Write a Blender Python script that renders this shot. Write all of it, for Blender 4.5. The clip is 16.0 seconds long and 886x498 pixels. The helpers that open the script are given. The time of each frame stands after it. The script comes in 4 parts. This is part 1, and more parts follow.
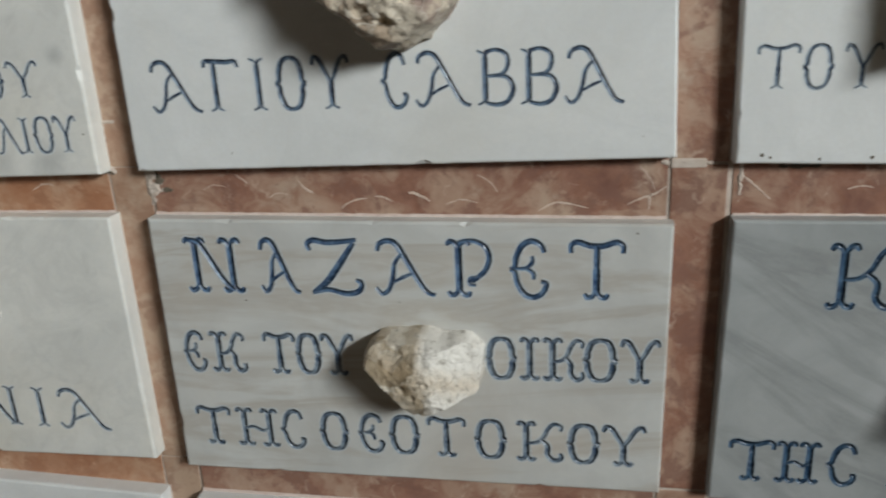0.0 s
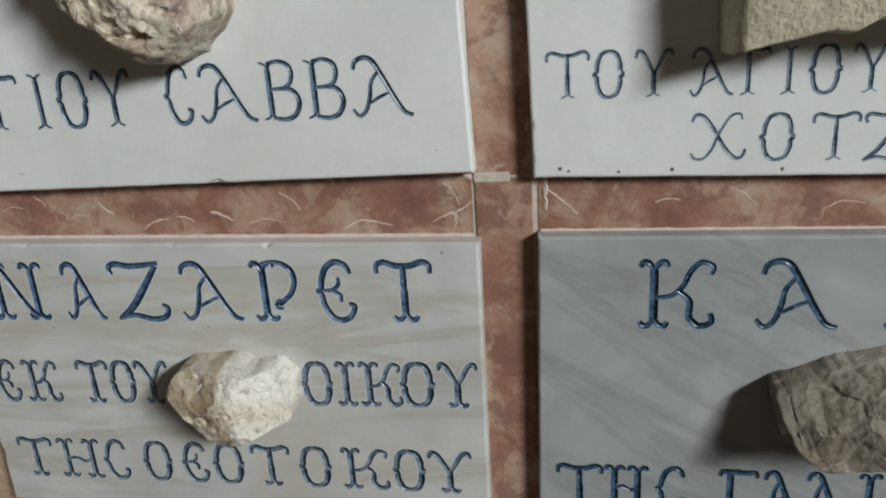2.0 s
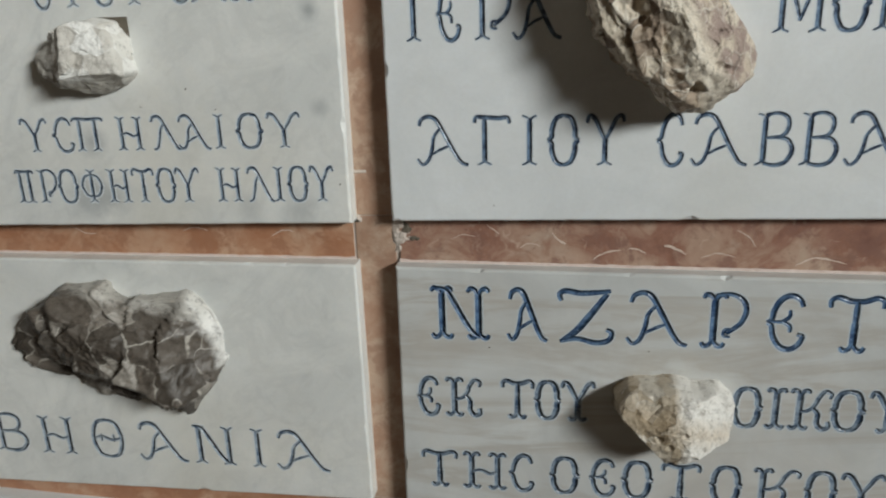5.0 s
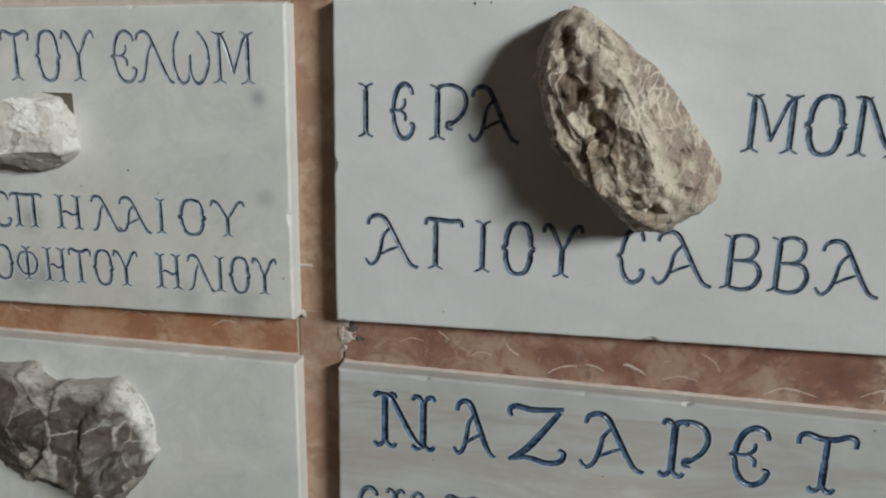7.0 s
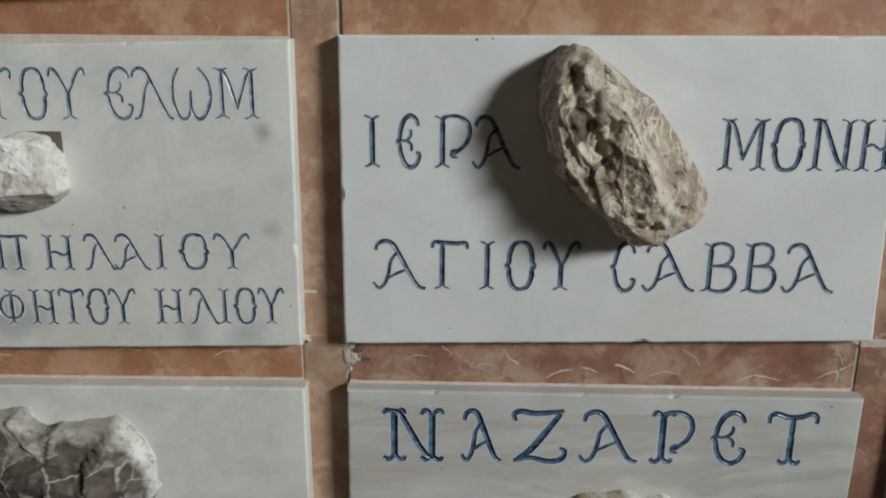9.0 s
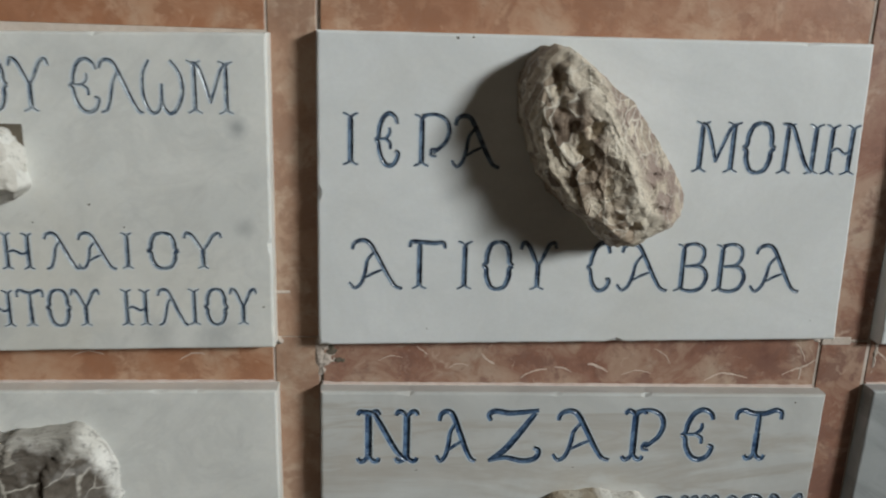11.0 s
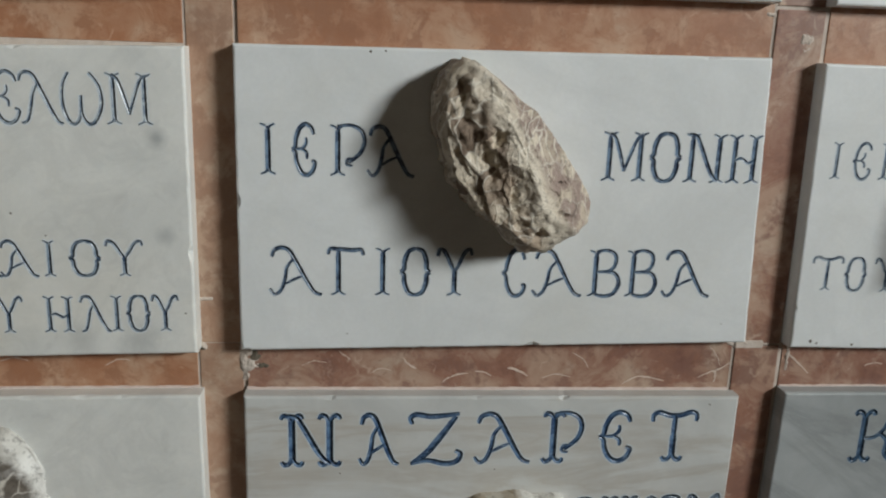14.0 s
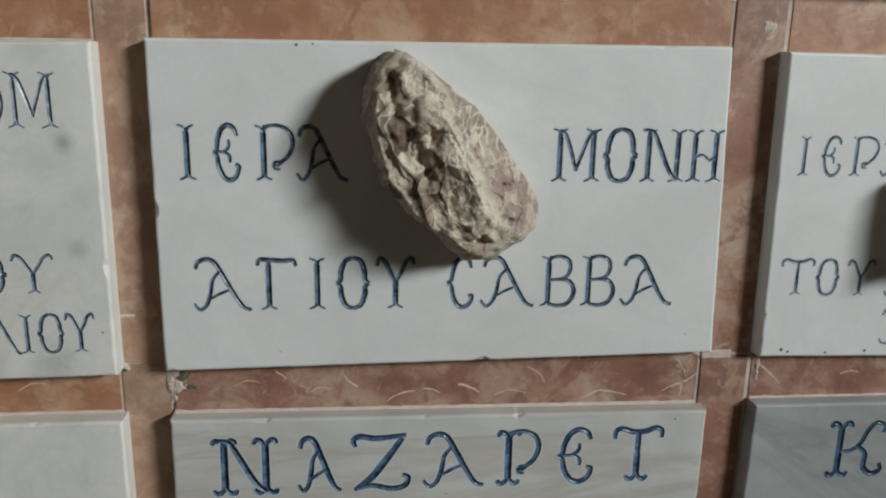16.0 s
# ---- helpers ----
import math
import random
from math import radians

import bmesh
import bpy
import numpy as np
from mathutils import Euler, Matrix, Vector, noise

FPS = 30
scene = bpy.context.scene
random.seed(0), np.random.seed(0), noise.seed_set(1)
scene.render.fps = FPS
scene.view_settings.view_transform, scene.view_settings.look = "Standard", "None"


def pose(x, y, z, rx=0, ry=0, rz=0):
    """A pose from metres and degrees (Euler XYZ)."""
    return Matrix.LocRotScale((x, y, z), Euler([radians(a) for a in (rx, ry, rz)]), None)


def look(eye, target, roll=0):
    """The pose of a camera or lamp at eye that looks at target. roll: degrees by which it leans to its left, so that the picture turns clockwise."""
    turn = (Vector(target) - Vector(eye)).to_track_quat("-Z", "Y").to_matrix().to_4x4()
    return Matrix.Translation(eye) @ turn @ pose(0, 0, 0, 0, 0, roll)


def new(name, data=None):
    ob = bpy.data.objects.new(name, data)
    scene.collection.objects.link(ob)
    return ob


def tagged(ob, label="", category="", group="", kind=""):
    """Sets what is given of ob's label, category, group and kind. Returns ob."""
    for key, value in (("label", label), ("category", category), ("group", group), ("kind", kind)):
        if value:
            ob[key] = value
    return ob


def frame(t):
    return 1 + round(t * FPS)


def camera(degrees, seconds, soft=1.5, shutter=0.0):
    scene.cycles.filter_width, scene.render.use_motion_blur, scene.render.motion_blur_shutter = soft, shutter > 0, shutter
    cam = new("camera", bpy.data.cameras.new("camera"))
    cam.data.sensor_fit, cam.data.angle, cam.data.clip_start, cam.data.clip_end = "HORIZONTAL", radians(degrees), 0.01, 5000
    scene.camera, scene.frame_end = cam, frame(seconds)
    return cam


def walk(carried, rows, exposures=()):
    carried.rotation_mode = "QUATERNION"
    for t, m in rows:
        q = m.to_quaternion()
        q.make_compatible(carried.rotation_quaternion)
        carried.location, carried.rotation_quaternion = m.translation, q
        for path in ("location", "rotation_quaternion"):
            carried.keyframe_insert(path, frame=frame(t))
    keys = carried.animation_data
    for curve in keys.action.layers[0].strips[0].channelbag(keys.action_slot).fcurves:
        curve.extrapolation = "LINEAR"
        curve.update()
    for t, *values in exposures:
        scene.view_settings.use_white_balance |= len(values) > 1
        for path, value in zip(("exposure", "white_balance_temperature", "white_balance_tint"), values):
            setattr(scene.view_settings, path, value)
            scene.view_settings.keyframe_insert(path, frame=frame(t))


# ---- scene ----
cam = camera(59.82, 16.0, soft=2.0, shutter=0.5)
PATH = [
    (0.0, 0.2512, -0.4001, 1.3869, 71.69, 2.66, 9.63),
    (0.5, 0.2956, -0.3843, 1.3897, 71.03, 3.15, 9.94),
    (1.0, 0.3271, -0.3777, 1.3866, 72.00, 3.28, 10.23),
    (1.5, 0.3381, -0.3659, 1.3904, 71.10, 3.18, 8.82),
    (2.0, 0.3459, -0.3581, 1.3894, 70.91, 3.63, 8.75),
    (2.5, 0.3322, -0.3700, 1.3971, 69.42, 4.17, 10.85),
    (3.0, 0.2934, -0.3787, 1.3940, 70.88, 4.56, 12.28),
    (3.5, 0.2004, -0.3958, 1.4031, 71.12, 3.40, 14.12),
    (3.7, 0.1654, -0.4052, 1.4078, 71.71, 3.93, 14.75),
    (5.8, 0.0941, -0.4267, 1.4351, 72.82, 0.70, 5.60),
    (6.0, 0.0970, -0.4234, 1.4421, 73.31, 0.27, 6.24),
    (6.5, 0.1161, -0.3958, 1.4468, 74.78, -0.12, 10.81),
    (7.0, 0.1248, -0.3870, 1.4429, 75.65, -1.17, 9.95),
    (7.5, 0.0889, -0.3956, 1.4687, 76.24, -0.38, 5.14),
    (8.0, 0.0803, -0.4075, 1.4639, 75.68, -0.16, 3.61),
    (8.5, 0.0655, -0.4080, 1.4645, 75.36, -0.46, 0.57),
    (8.7, 0.0620, -0.4094, 1.4629, 75.22, -0.35, 0.46),
    (10.8, 0.0322, -0.4128, 1.4622, 75.42, -2.15, -3.18),
    (11.0, 0.0367, -0.4066, 1.4616, 75.25, -1.76, -3.90),
    (11.5, 0.0450, -0.3955, 1.4547, 74.94, -1.80, -4.63),
    (12.0, 0.0567, -0.3945, 1.4516, 74.99, -1.20, -4.33),
    (12.5, 0.0659, -0.3977, 1.4525, 75.15, -1.31, -3.70),
    (13.0, 0.0707, -0.4017, 1.4565, 75.67, -1.38, -3.94),
    (13.5, 0.0770, -0.4113, 1.4648, 76.37, -0.33, -4.38),
    (14.0, 0.0736, -0.4224, 1.4613, 76.41, -1.83, -5.00),
    (14.5, 0.0728, -0.4286, 1.4694, 76.63, -2.36, -5.92),
    (15.0, 0.0749, -0.4203, 1.4662, 76.55, -1.76, -5.53),
    (15.5, 0.0853, -0.3984, 1.4615, 75.79, -1.20, -6.63),
    (16.0, 0.1038, -0.3927, 1.4569, 76.68, -1.06, -5.85),
]
walk(cam, [(t, pose(x, y, z, rx, ry, rz)) for t, x, y, z, rx, ry, rz in PATH],
     exposures=((0.0, 0.13), (1.0, 0.18), (2.5, 0.24), (3.7, 0.22), (5.8, 0.08), (7.0, -0.04), (8.7, -0.03), (11.0, 0.0), (16.0, -0.03)))

ZB = 1.30          # height of the lower edge of the middle plaque above the floor
FACE = 0.0         # y of the plaque faces; the red strips lie 12 mm behind
STRIP = 0.012

# ---------------------------------------------------------------- light
world = bpy.data.worlds.new("world")
scene.world = world
world.use_nodes = True
world.node_tree.nodes["Background"].inputs["Color"].default_value = (0.62, 0.72, 0.9, 1)
world.node_tree.nodes["Background"].inputs["Strength"].default_value = 0.2

KEY = Vector((1.12, -1.0, 0.57))
# key direction follows the cast shadows; the window itself is assumed, out of view
lamp_data = bpy.data.lights.new("assumed_window_light", "AREA")
lamp_data.shape = "RECTANGLE"
lamp_data.size, lamp_data.size_y = 1.15, 0.92
lamp_data.energy = 322.0
lamp_data.color = (0.94, 0.975, 0.957)
WIN = Vector((0.15, 0.0, ZB + 0.03)) + KEY * 2.5
lamp = new("assumed_window_light", lamp_data)
lamp.matrix_world = look(WIN + Vector((0.06, 0, 0)), WIN + Vector((-1.0, 0.06, 0.70)))


# ---------------------------------------------------------------- materials
def nodes_of(name, rough=0.5):
    m = bpy.data.materials.new(name)
    m.use_nodes = True
    t = m.node_tree
    b = t.nodes["Principled BSDF"]
    b.inputs["Roughness"].default_value = rough
    return m, t, b


def node(t, kind, **inputs):
    n = t.nodes.new(kind)
    for k, v in inputs.items():
        n.inputs[k.replace("_", " ")].default_value = v
    return n


def ramp(t, src, *stops):
    r = t.nodes.new("ShaderNodeValToRGB")
    while len(r.color_ramp.elements) < len(stops):
        r.color_ramp.elements.new(0.5)
    for e, (p, c) in zip(r.color_ramp.elements, stops):
        e.position = p
        e.color = (*c, 1) if isinstance(c, tuple) else (c, c, c, 1)
    t.links.new(src, r.inputs["Fac"])
    return r.outputs["Color"]


def mix(t, fac, a, b, kind="MIX"):
    n = t.nodes.new("ShaderNodeMix")
    n.data_type, n.blend_type = "RGBA", kind
    for slot, v in ((0, fac), (6, a), (7, b)):
        if isinstance(v, (int, float)):
            n.inputs[slot].default_value = v if slot == 0 else (v, v, v, 1)
        elif isinstance(v, tuple):
            n.inputs[slot].default_value = (*v, 1)
        else:
            t.links.new(v, n.inputs[slot])
    return n.outputs[2]


def coords(t, scale=(1, 1, 1), turn=(0, 0, 0), spread=0.0):
    """Object coordinates in metres, turned and scaled; spread sets pieces apart by their random number."""
    c = t.nodes.new("ShaderNodeTexCoord").outputs["Object"]
    mp = t.nodes.new("ShaderNodeMapping")
    mp.inputs["Scale"].default_value = scale
    if any(turn):
        rot = t.nodes.new("ShaderNodeMapping")
        rot.inputs["Rotation"].default_value = [radians(a) for a in turn]
        t.links.new(c, rot.inputs["Vector"])
        c = rot.outputs["Vector"]
    if spread:
        info = t.nodes.new("ShaderNodeObjectInfo")
        add = t.nodes.new("ShaderNodeVectorMath")
        add.operation = "ADD"
        mul = t.nodes.new("ShaderNodeVectorMath")
        mul.operation = "SCALE"
        mul.inputs[0].default_value = (spread, spread * 0.7, spread * 1.3)
        t.links.new(info.outputs["Random"], mul.inputs["Scale"])
        t.links.new(c, add.inputs[0])
        t.links.new(mul.outputs[0], add.inputs[1])
        c = add.outputs[0]
    t.links.new(c, mp.inputs["Vector"])
    return mp.outputs["Vector"]


def noise_tex(t, vec, scale, detail=4.0, rough=0.55, distort=0.0):
    n = node(t, "ShaderNodeTexNoise", Scale=scale, Detail=detail, Roughness=rough, Distortion=distort)
    t.links.new(vec, n.inputs["Vector"])
    return n.outputs["Fac"]


def bump(t, b, height, strength, distance):
    n = node(t, "ShaderNodeBump", Strength=strength, Distance=distance)
    t.links.new(height, n.inputs["Height"])
    t.links.new(n.outputs["Normal"], b.inputs["Normal"])


def marble(name, base, cloud, vein, vein_amount, turn, stretch, vein_scale, spots=0.0, warm=(0.72, 0.66, 0.52), warm_amount=0.15, stains=()):
    m, t, b = nodes_of(name, 0.32)
    v = coords(t)
    soft = noise_tex(t, v, 17, 7, 0.62, 0.7)
    col = mix(t, ramp(t, soft, (0.35, 0.0), (0.68, 1.0)), base, cloud)
    vv = coords(t, stretch, turn)
    line = noise_tex(t, vv, vein_scale, 6, 0.6, 0.9)
    band = ramp(t, line, (0.47, 0.0), (0.56, 1.0), (0.6, 0.25), (0.7, 0.0))
    fac = mix(t, vein_amount, (0.0, 0.0, 0.0), band)
    col = mix(t, fac, col, vein)
    stain = ramp(t, noise_tex(t, v, 9.0, 3, 0.5, 0.4), (0.5, 0.0), (0.72, warm_amount))
    col = mix(t, stain, col, warm)
    if spots:
        sp = ramp(t, noise_tex(t, v, 60, 5, 0.6, 0.8), (0.58, 0.0), (0.72, spots))
        col = mix(t, sp, col, (0.34, 0.34, 0.33))
    for x, z, r, amount in stains:
        far = t.nodes.new("ShaderNodeVectorMath")
        far.operation = "DISTANCE"
        far.inputs[1].default_value = (x / 1000, 0, z / 1000)
        t.links.new(v, far.inputs[0])
        rag = t.nodes.new("ShaderNodeMath")
        rag.operation = "MULTIPLY_ADD"
        t.links.new(noise_tex(t, v, 90, 6, 0.65), rag.inputs[0])
        rag.inputs[1].default_value = r / 650
        t.links.new(far.outputs["Value"], rag.inputs[2])
        blot = ramp(t, rag.outputs[0], (r / 1250, amount), (r / 480, 0.0))
        col = mix(t, blot, col, (0.40, 0.42, 0.42))
    fine = ramp(t, noise_tex(t, v, 420, 2, 0.5), (0.3, 0.0), (0.75, 0.10))
    col = mix(t, fine, col, (0.5, 0.5, 0.49))
    t.links.new(col, b.inputs["Base Color"])
    rr = ramp(t, noise_tex(t, v, 30, 4), (0.3, 0.30), (0.7, 0.46))
    t.links.new(rr, b.inputs["Roughness"])
    b.inputs["Subsurface Weight"].default_value = 0.12
    b.inputs["Subsurface Radius"].default_value = (0.004, 0.0035, 0.003)
    bump(t, b, noise_tex(t, v, 70, 6, 0.6), 0.12, 0.001)
    return m


WHITE = marble("white_marble", (0.81, 0.835, 0.84), (0.72, 0.743, 0.745), (0.62, 0.65, 0.66), 0.14, (0, -20, 0), (3, 1, 9), 3.0, spots=0.05, warm_amount=0.12)
IVORY = marble("ivory_marble", (0.83, 0.835, 0.80), (0.70, 0.712, 0.69), (0.46, 0.47, 0.46), 0.2, (0, 40, 0), (4, 1, 7), 4.0, spots=0.17, warm_amount=0.24)
# grey blots, in mm from the plaque's lower corner
SPOTTED = marble("spotted_ivory_marble", (0.83, 0.835, 0.80), (0.70, 0.712, 0.69), (0.46, 0.47, 0.46), 0.2, (0, 40, 0), (4, 1, 7), 4.0, spots=0.17, warm_amount=0.24,
                 stains=((144, 55, 9, 0.8), (136, 20, 15, 0.85), (153, 22, 12, 0.7), (286, 127, 5, 0.9), (288, 74, 6, 0.7), (272, 12, 12, 0.6), (240, 14, 10, 0.45)))
BANDED = marble("banded_marble", (0.67, 0.685, 0.67), (0.54, 0.552, 0.542), (0.40, 0.35, 0.29), 0.5, (0, 2, 0), (1.3, 1, 11), 2.6, warm_amount=0.22, warm=(0.60, 0.48, 0.36))
GREY = marble("grey_veined_marble", (0.44, 0.465, 0.472), (0.32, 0.345, 0.352), (0.21, 0.225, 0.232), 0.5, (0, -28, 0), (2.0, 1, 10), 2.4, warm_amount=0.04)


def red_marble(name, shift, faded=0.0, orange=0.0):
    m, t, b = nodes_of(name, 0.38)
    v = coords(t, spread=9.0)
    big = noise_tex(t, v, 34, 7, 0.66, 0.25)
    info = t.nodes.new("ShaderNodeObjectInfo")
    tone = node(t, "ShaderNodeMapRange")
    tone.inputs["To Min"].default_value, tone.inputs["To Max"].default_value = shift - 0.05, shift + 0.06
    t.links.new(info.outputs["Random"], tone.inputs["Value"])
    add = t.nodes.new("ShaderNodeMath")
    t.links.new(big, add.inputs[0])
    t.links.new(tone.outputs[0], add.inputs[1])
    big = add.outputs[0]
    col = ramp(t, big, (0.30, (0.185, 0.080, 0.060)), (0.44, (0.300, 0.148, 0.106)), (0.56, (0.385, 0.235, 0.172)), (0.68, (0.475, 0.37, 0.295)))
    pale = ramp(t, noise_tex(t, v, 34, 7, 0.66, 1.0), (0.49, 0.0), (0.60, 0.55), (0.70, 0.35))
    col = mix(t, pale, col, (0.50, 0.355, 0.265))
    patch = ramp(t, noise_tex(t, v, 46, 7, 0.68, 0.3), (0.50, 0.0), (0.58, 0.8), (0.74, 0.6))
    col = mix(t, patch, col, (0.215, 0.105, 0.082))
    rim = ramp(t, noise_tex(t, v, 34, 7, 0.66, 1.0), (0.44, 0.0), (0.475, 0.35), (0.51, 0.0))
    col = mix(t, rim, col, (0.26, 0.105, 0.06))
    vor = node(t, "ShaderNodeTexVoronoi", Scale=38.0)
    vor.feature = "DISTANCE_TO_EDGE"
    wob = t.nodes.new("ShaderNodeVectorMath")
    wob.operation = "MULTIPLY_ADD"
    nz = node(t, "ShaderNodeTexNoise", Scale=45.0, Detail=3.0)
    t.links.new(v, nz.inputs["Vector"])
    t.links.new(nz.outputs["Color"], wob.inputs[0])
    wob.inputs[1].default_value = (0.05, 0.05, 0.05)
    t.links.new(v, wob.inputs[2])
    t.links.new(wob.outputs[0], vor.inputs["Vector"])
    line = ramp(t, vor.outputs["Distance"], (0.0, 1.0), (0.05, 0.0))
    keep = ramp(t, noise_tex(t, v, 75, 3), (0.56, 0.0), (0.66, 0.6))
    veins = mix(t, 1.0, line, keep, "MULTIPLY")
    col = mix(t, veins, col, (0.64, 0.50, 0.40))
    pits = ramp(t, noise_tex(t, v, 230, 5, 0.65, 1.0), (0.63, 0.0), (0.70, 0.6))
    col = mix(t, pits, col, (0.17, 0.065, 0.04))
    if orange:
        col = mix(t, orange, col, mix(t, 0.5, col, (0.62, 0.26, 0.085)))
    if faded:
        col = mix(t, faded, col, (0.47, 0.345, 0.25))
    t.links.new(col, b.inputs["Base Color"])
    bump(t, b, noise_tex(t, v, 120, 5, 0.6), 0.2, 0.001)
    return m


RED = red_marble("red_marble", 0.0, 0.08)
ROSY = red_marble("rosy_marble", 0.05, 0.10, 0.5)
PALE = red_marble("pale_red_marble", 0.12, 0.35, 0.25)
ORANGE = red_marble("orange_marble", 0.02, 0.06, 0.6)


def plain(name, a, c, scale, rough=0.85, strength=0.3, distance=0.002, fine=300):
    m, t, b = nodes_of(name, rough)
    v = coords(t)
    col = mix(t, ramp(t, noise_tex(t, v, scale, 6, 0.65), (0.3, 0.0), (0.7, 1.0)), a, c)
    col = mix(t, ramp(t, noise_tex(t, v, fine, 3), (0.4, 0.0), (0.75, 0.35)), col, tuple(x * 0.7 for x in a))
    t.links.new(col, b.inputs["Base Color"])
    bump(t, b, noise_tex(t, v, fine * 0.6, 6, 0.65), strength, distance)
    return m


GROUT = plain("white_grout", (0.54, 0.45, 0.38), (0.66, 0.59, 0.53), 90)
PLASTER = plain("cream_plaster", (0.175, 0.140, 0.104), (0.21, 0.17, 0.13), 3, fine=120)
FLOORING = plain("stone_floor", (0.20, 0.165, 0.13), (0.27, 0.22, 0.18), 5, 0.5, fine=90)


def paint(name, deep, worn):
    """Blue paint, worn thin in places, in the cut of the letters."""
    m, t, b = nodes_of(name, 0.28)
    v = coords(t)
    col = mix(t, ramp(t, noise_tex(t, v, 160, 4, 0.6), (0.40, 0.0), (0.60, 0.95)), deep, worn)
    bare = ramp(t, noise_tex(t, v, 480, 3, 0.55), (0.58, 0.0), (0.68, 0.6))
    col = mix(t, bare, col, tuple(min(0.62, 0.2 + 1.1 * x) for x in worn))
    t.links.new(col, b.inputs["Base Color"])
    bump(t, b, noise_tex(t, v, 700, 3, 0.5), 0.3, 0.0004)
    return m


INK = paint("dark_blue_paint", (0.028, 0.048, 0.09), (0.15, 0.225, 0.325))
BLUE = paint("strong_blue_paint", (0.022, 0.055, 0.125), (0.11, 0.19, 0.31))
DULL = paint("dull_blue_paint", (0.04, 0.072, 0.125), (0.23, 0.29, 0.355))
NAVY = paint("navy_paint", (0.012, 0.035, 0.075), (0.06, 0.12, 0.20))
FADED = paint("faded_blue_paint", (0.09, 0.135, 0.20), (0.33, 0.385, 0.44))


STAIN = plain("blue_stained_marble", (0.66, 0.72, 0.76), (0.74, 0.78, 0.80), 120, 0.4, 0.05, 0.0005, 400)
STAIN_BANDED = plain("blue_stained_banded_marble", (0.53, 0.60, 0.65), (0.62, 0.66, 0.68), 120, 0.4, 0.05, 0.0005, 400)
STAIN_GREY = plain("blue_stained_grey_marble", (0.29, 0.34, 0.39), (0.35, 0.40, 0.43), 120, 0.4, 0.05, 0.0005, 400)


def stone_mat(name, dark, mid, light, scale=45, rough=0.75, bump_strength=0.55, spread=0.18):
    m, t, b = nodes_of(name, rough)
    v = coords(t)
    col = ramp(t, noise_tex(t, v, scale, 7, 0.62, 0.5), (0.48 - spread, dark), (0.48, mid), (0.48 + spread, light))
    grain = ramp(t, noise_tex(t, v, 600, 4, 0.6), (0.35, 0.0), (0.7, 0.4))
    col = mix(t, grain, col, tuple(x * 0.6 for x in dark))
    t.links.new(col, b.inputs["Base Color"])
    hgt = mix(t, 0.5, noise_tex(t, v, 150, 8, 0.65), noise_tex(t, v, 420, 4, 0.6))
    bump(t, b, hgt, bump_strength, 0.003)
    return m


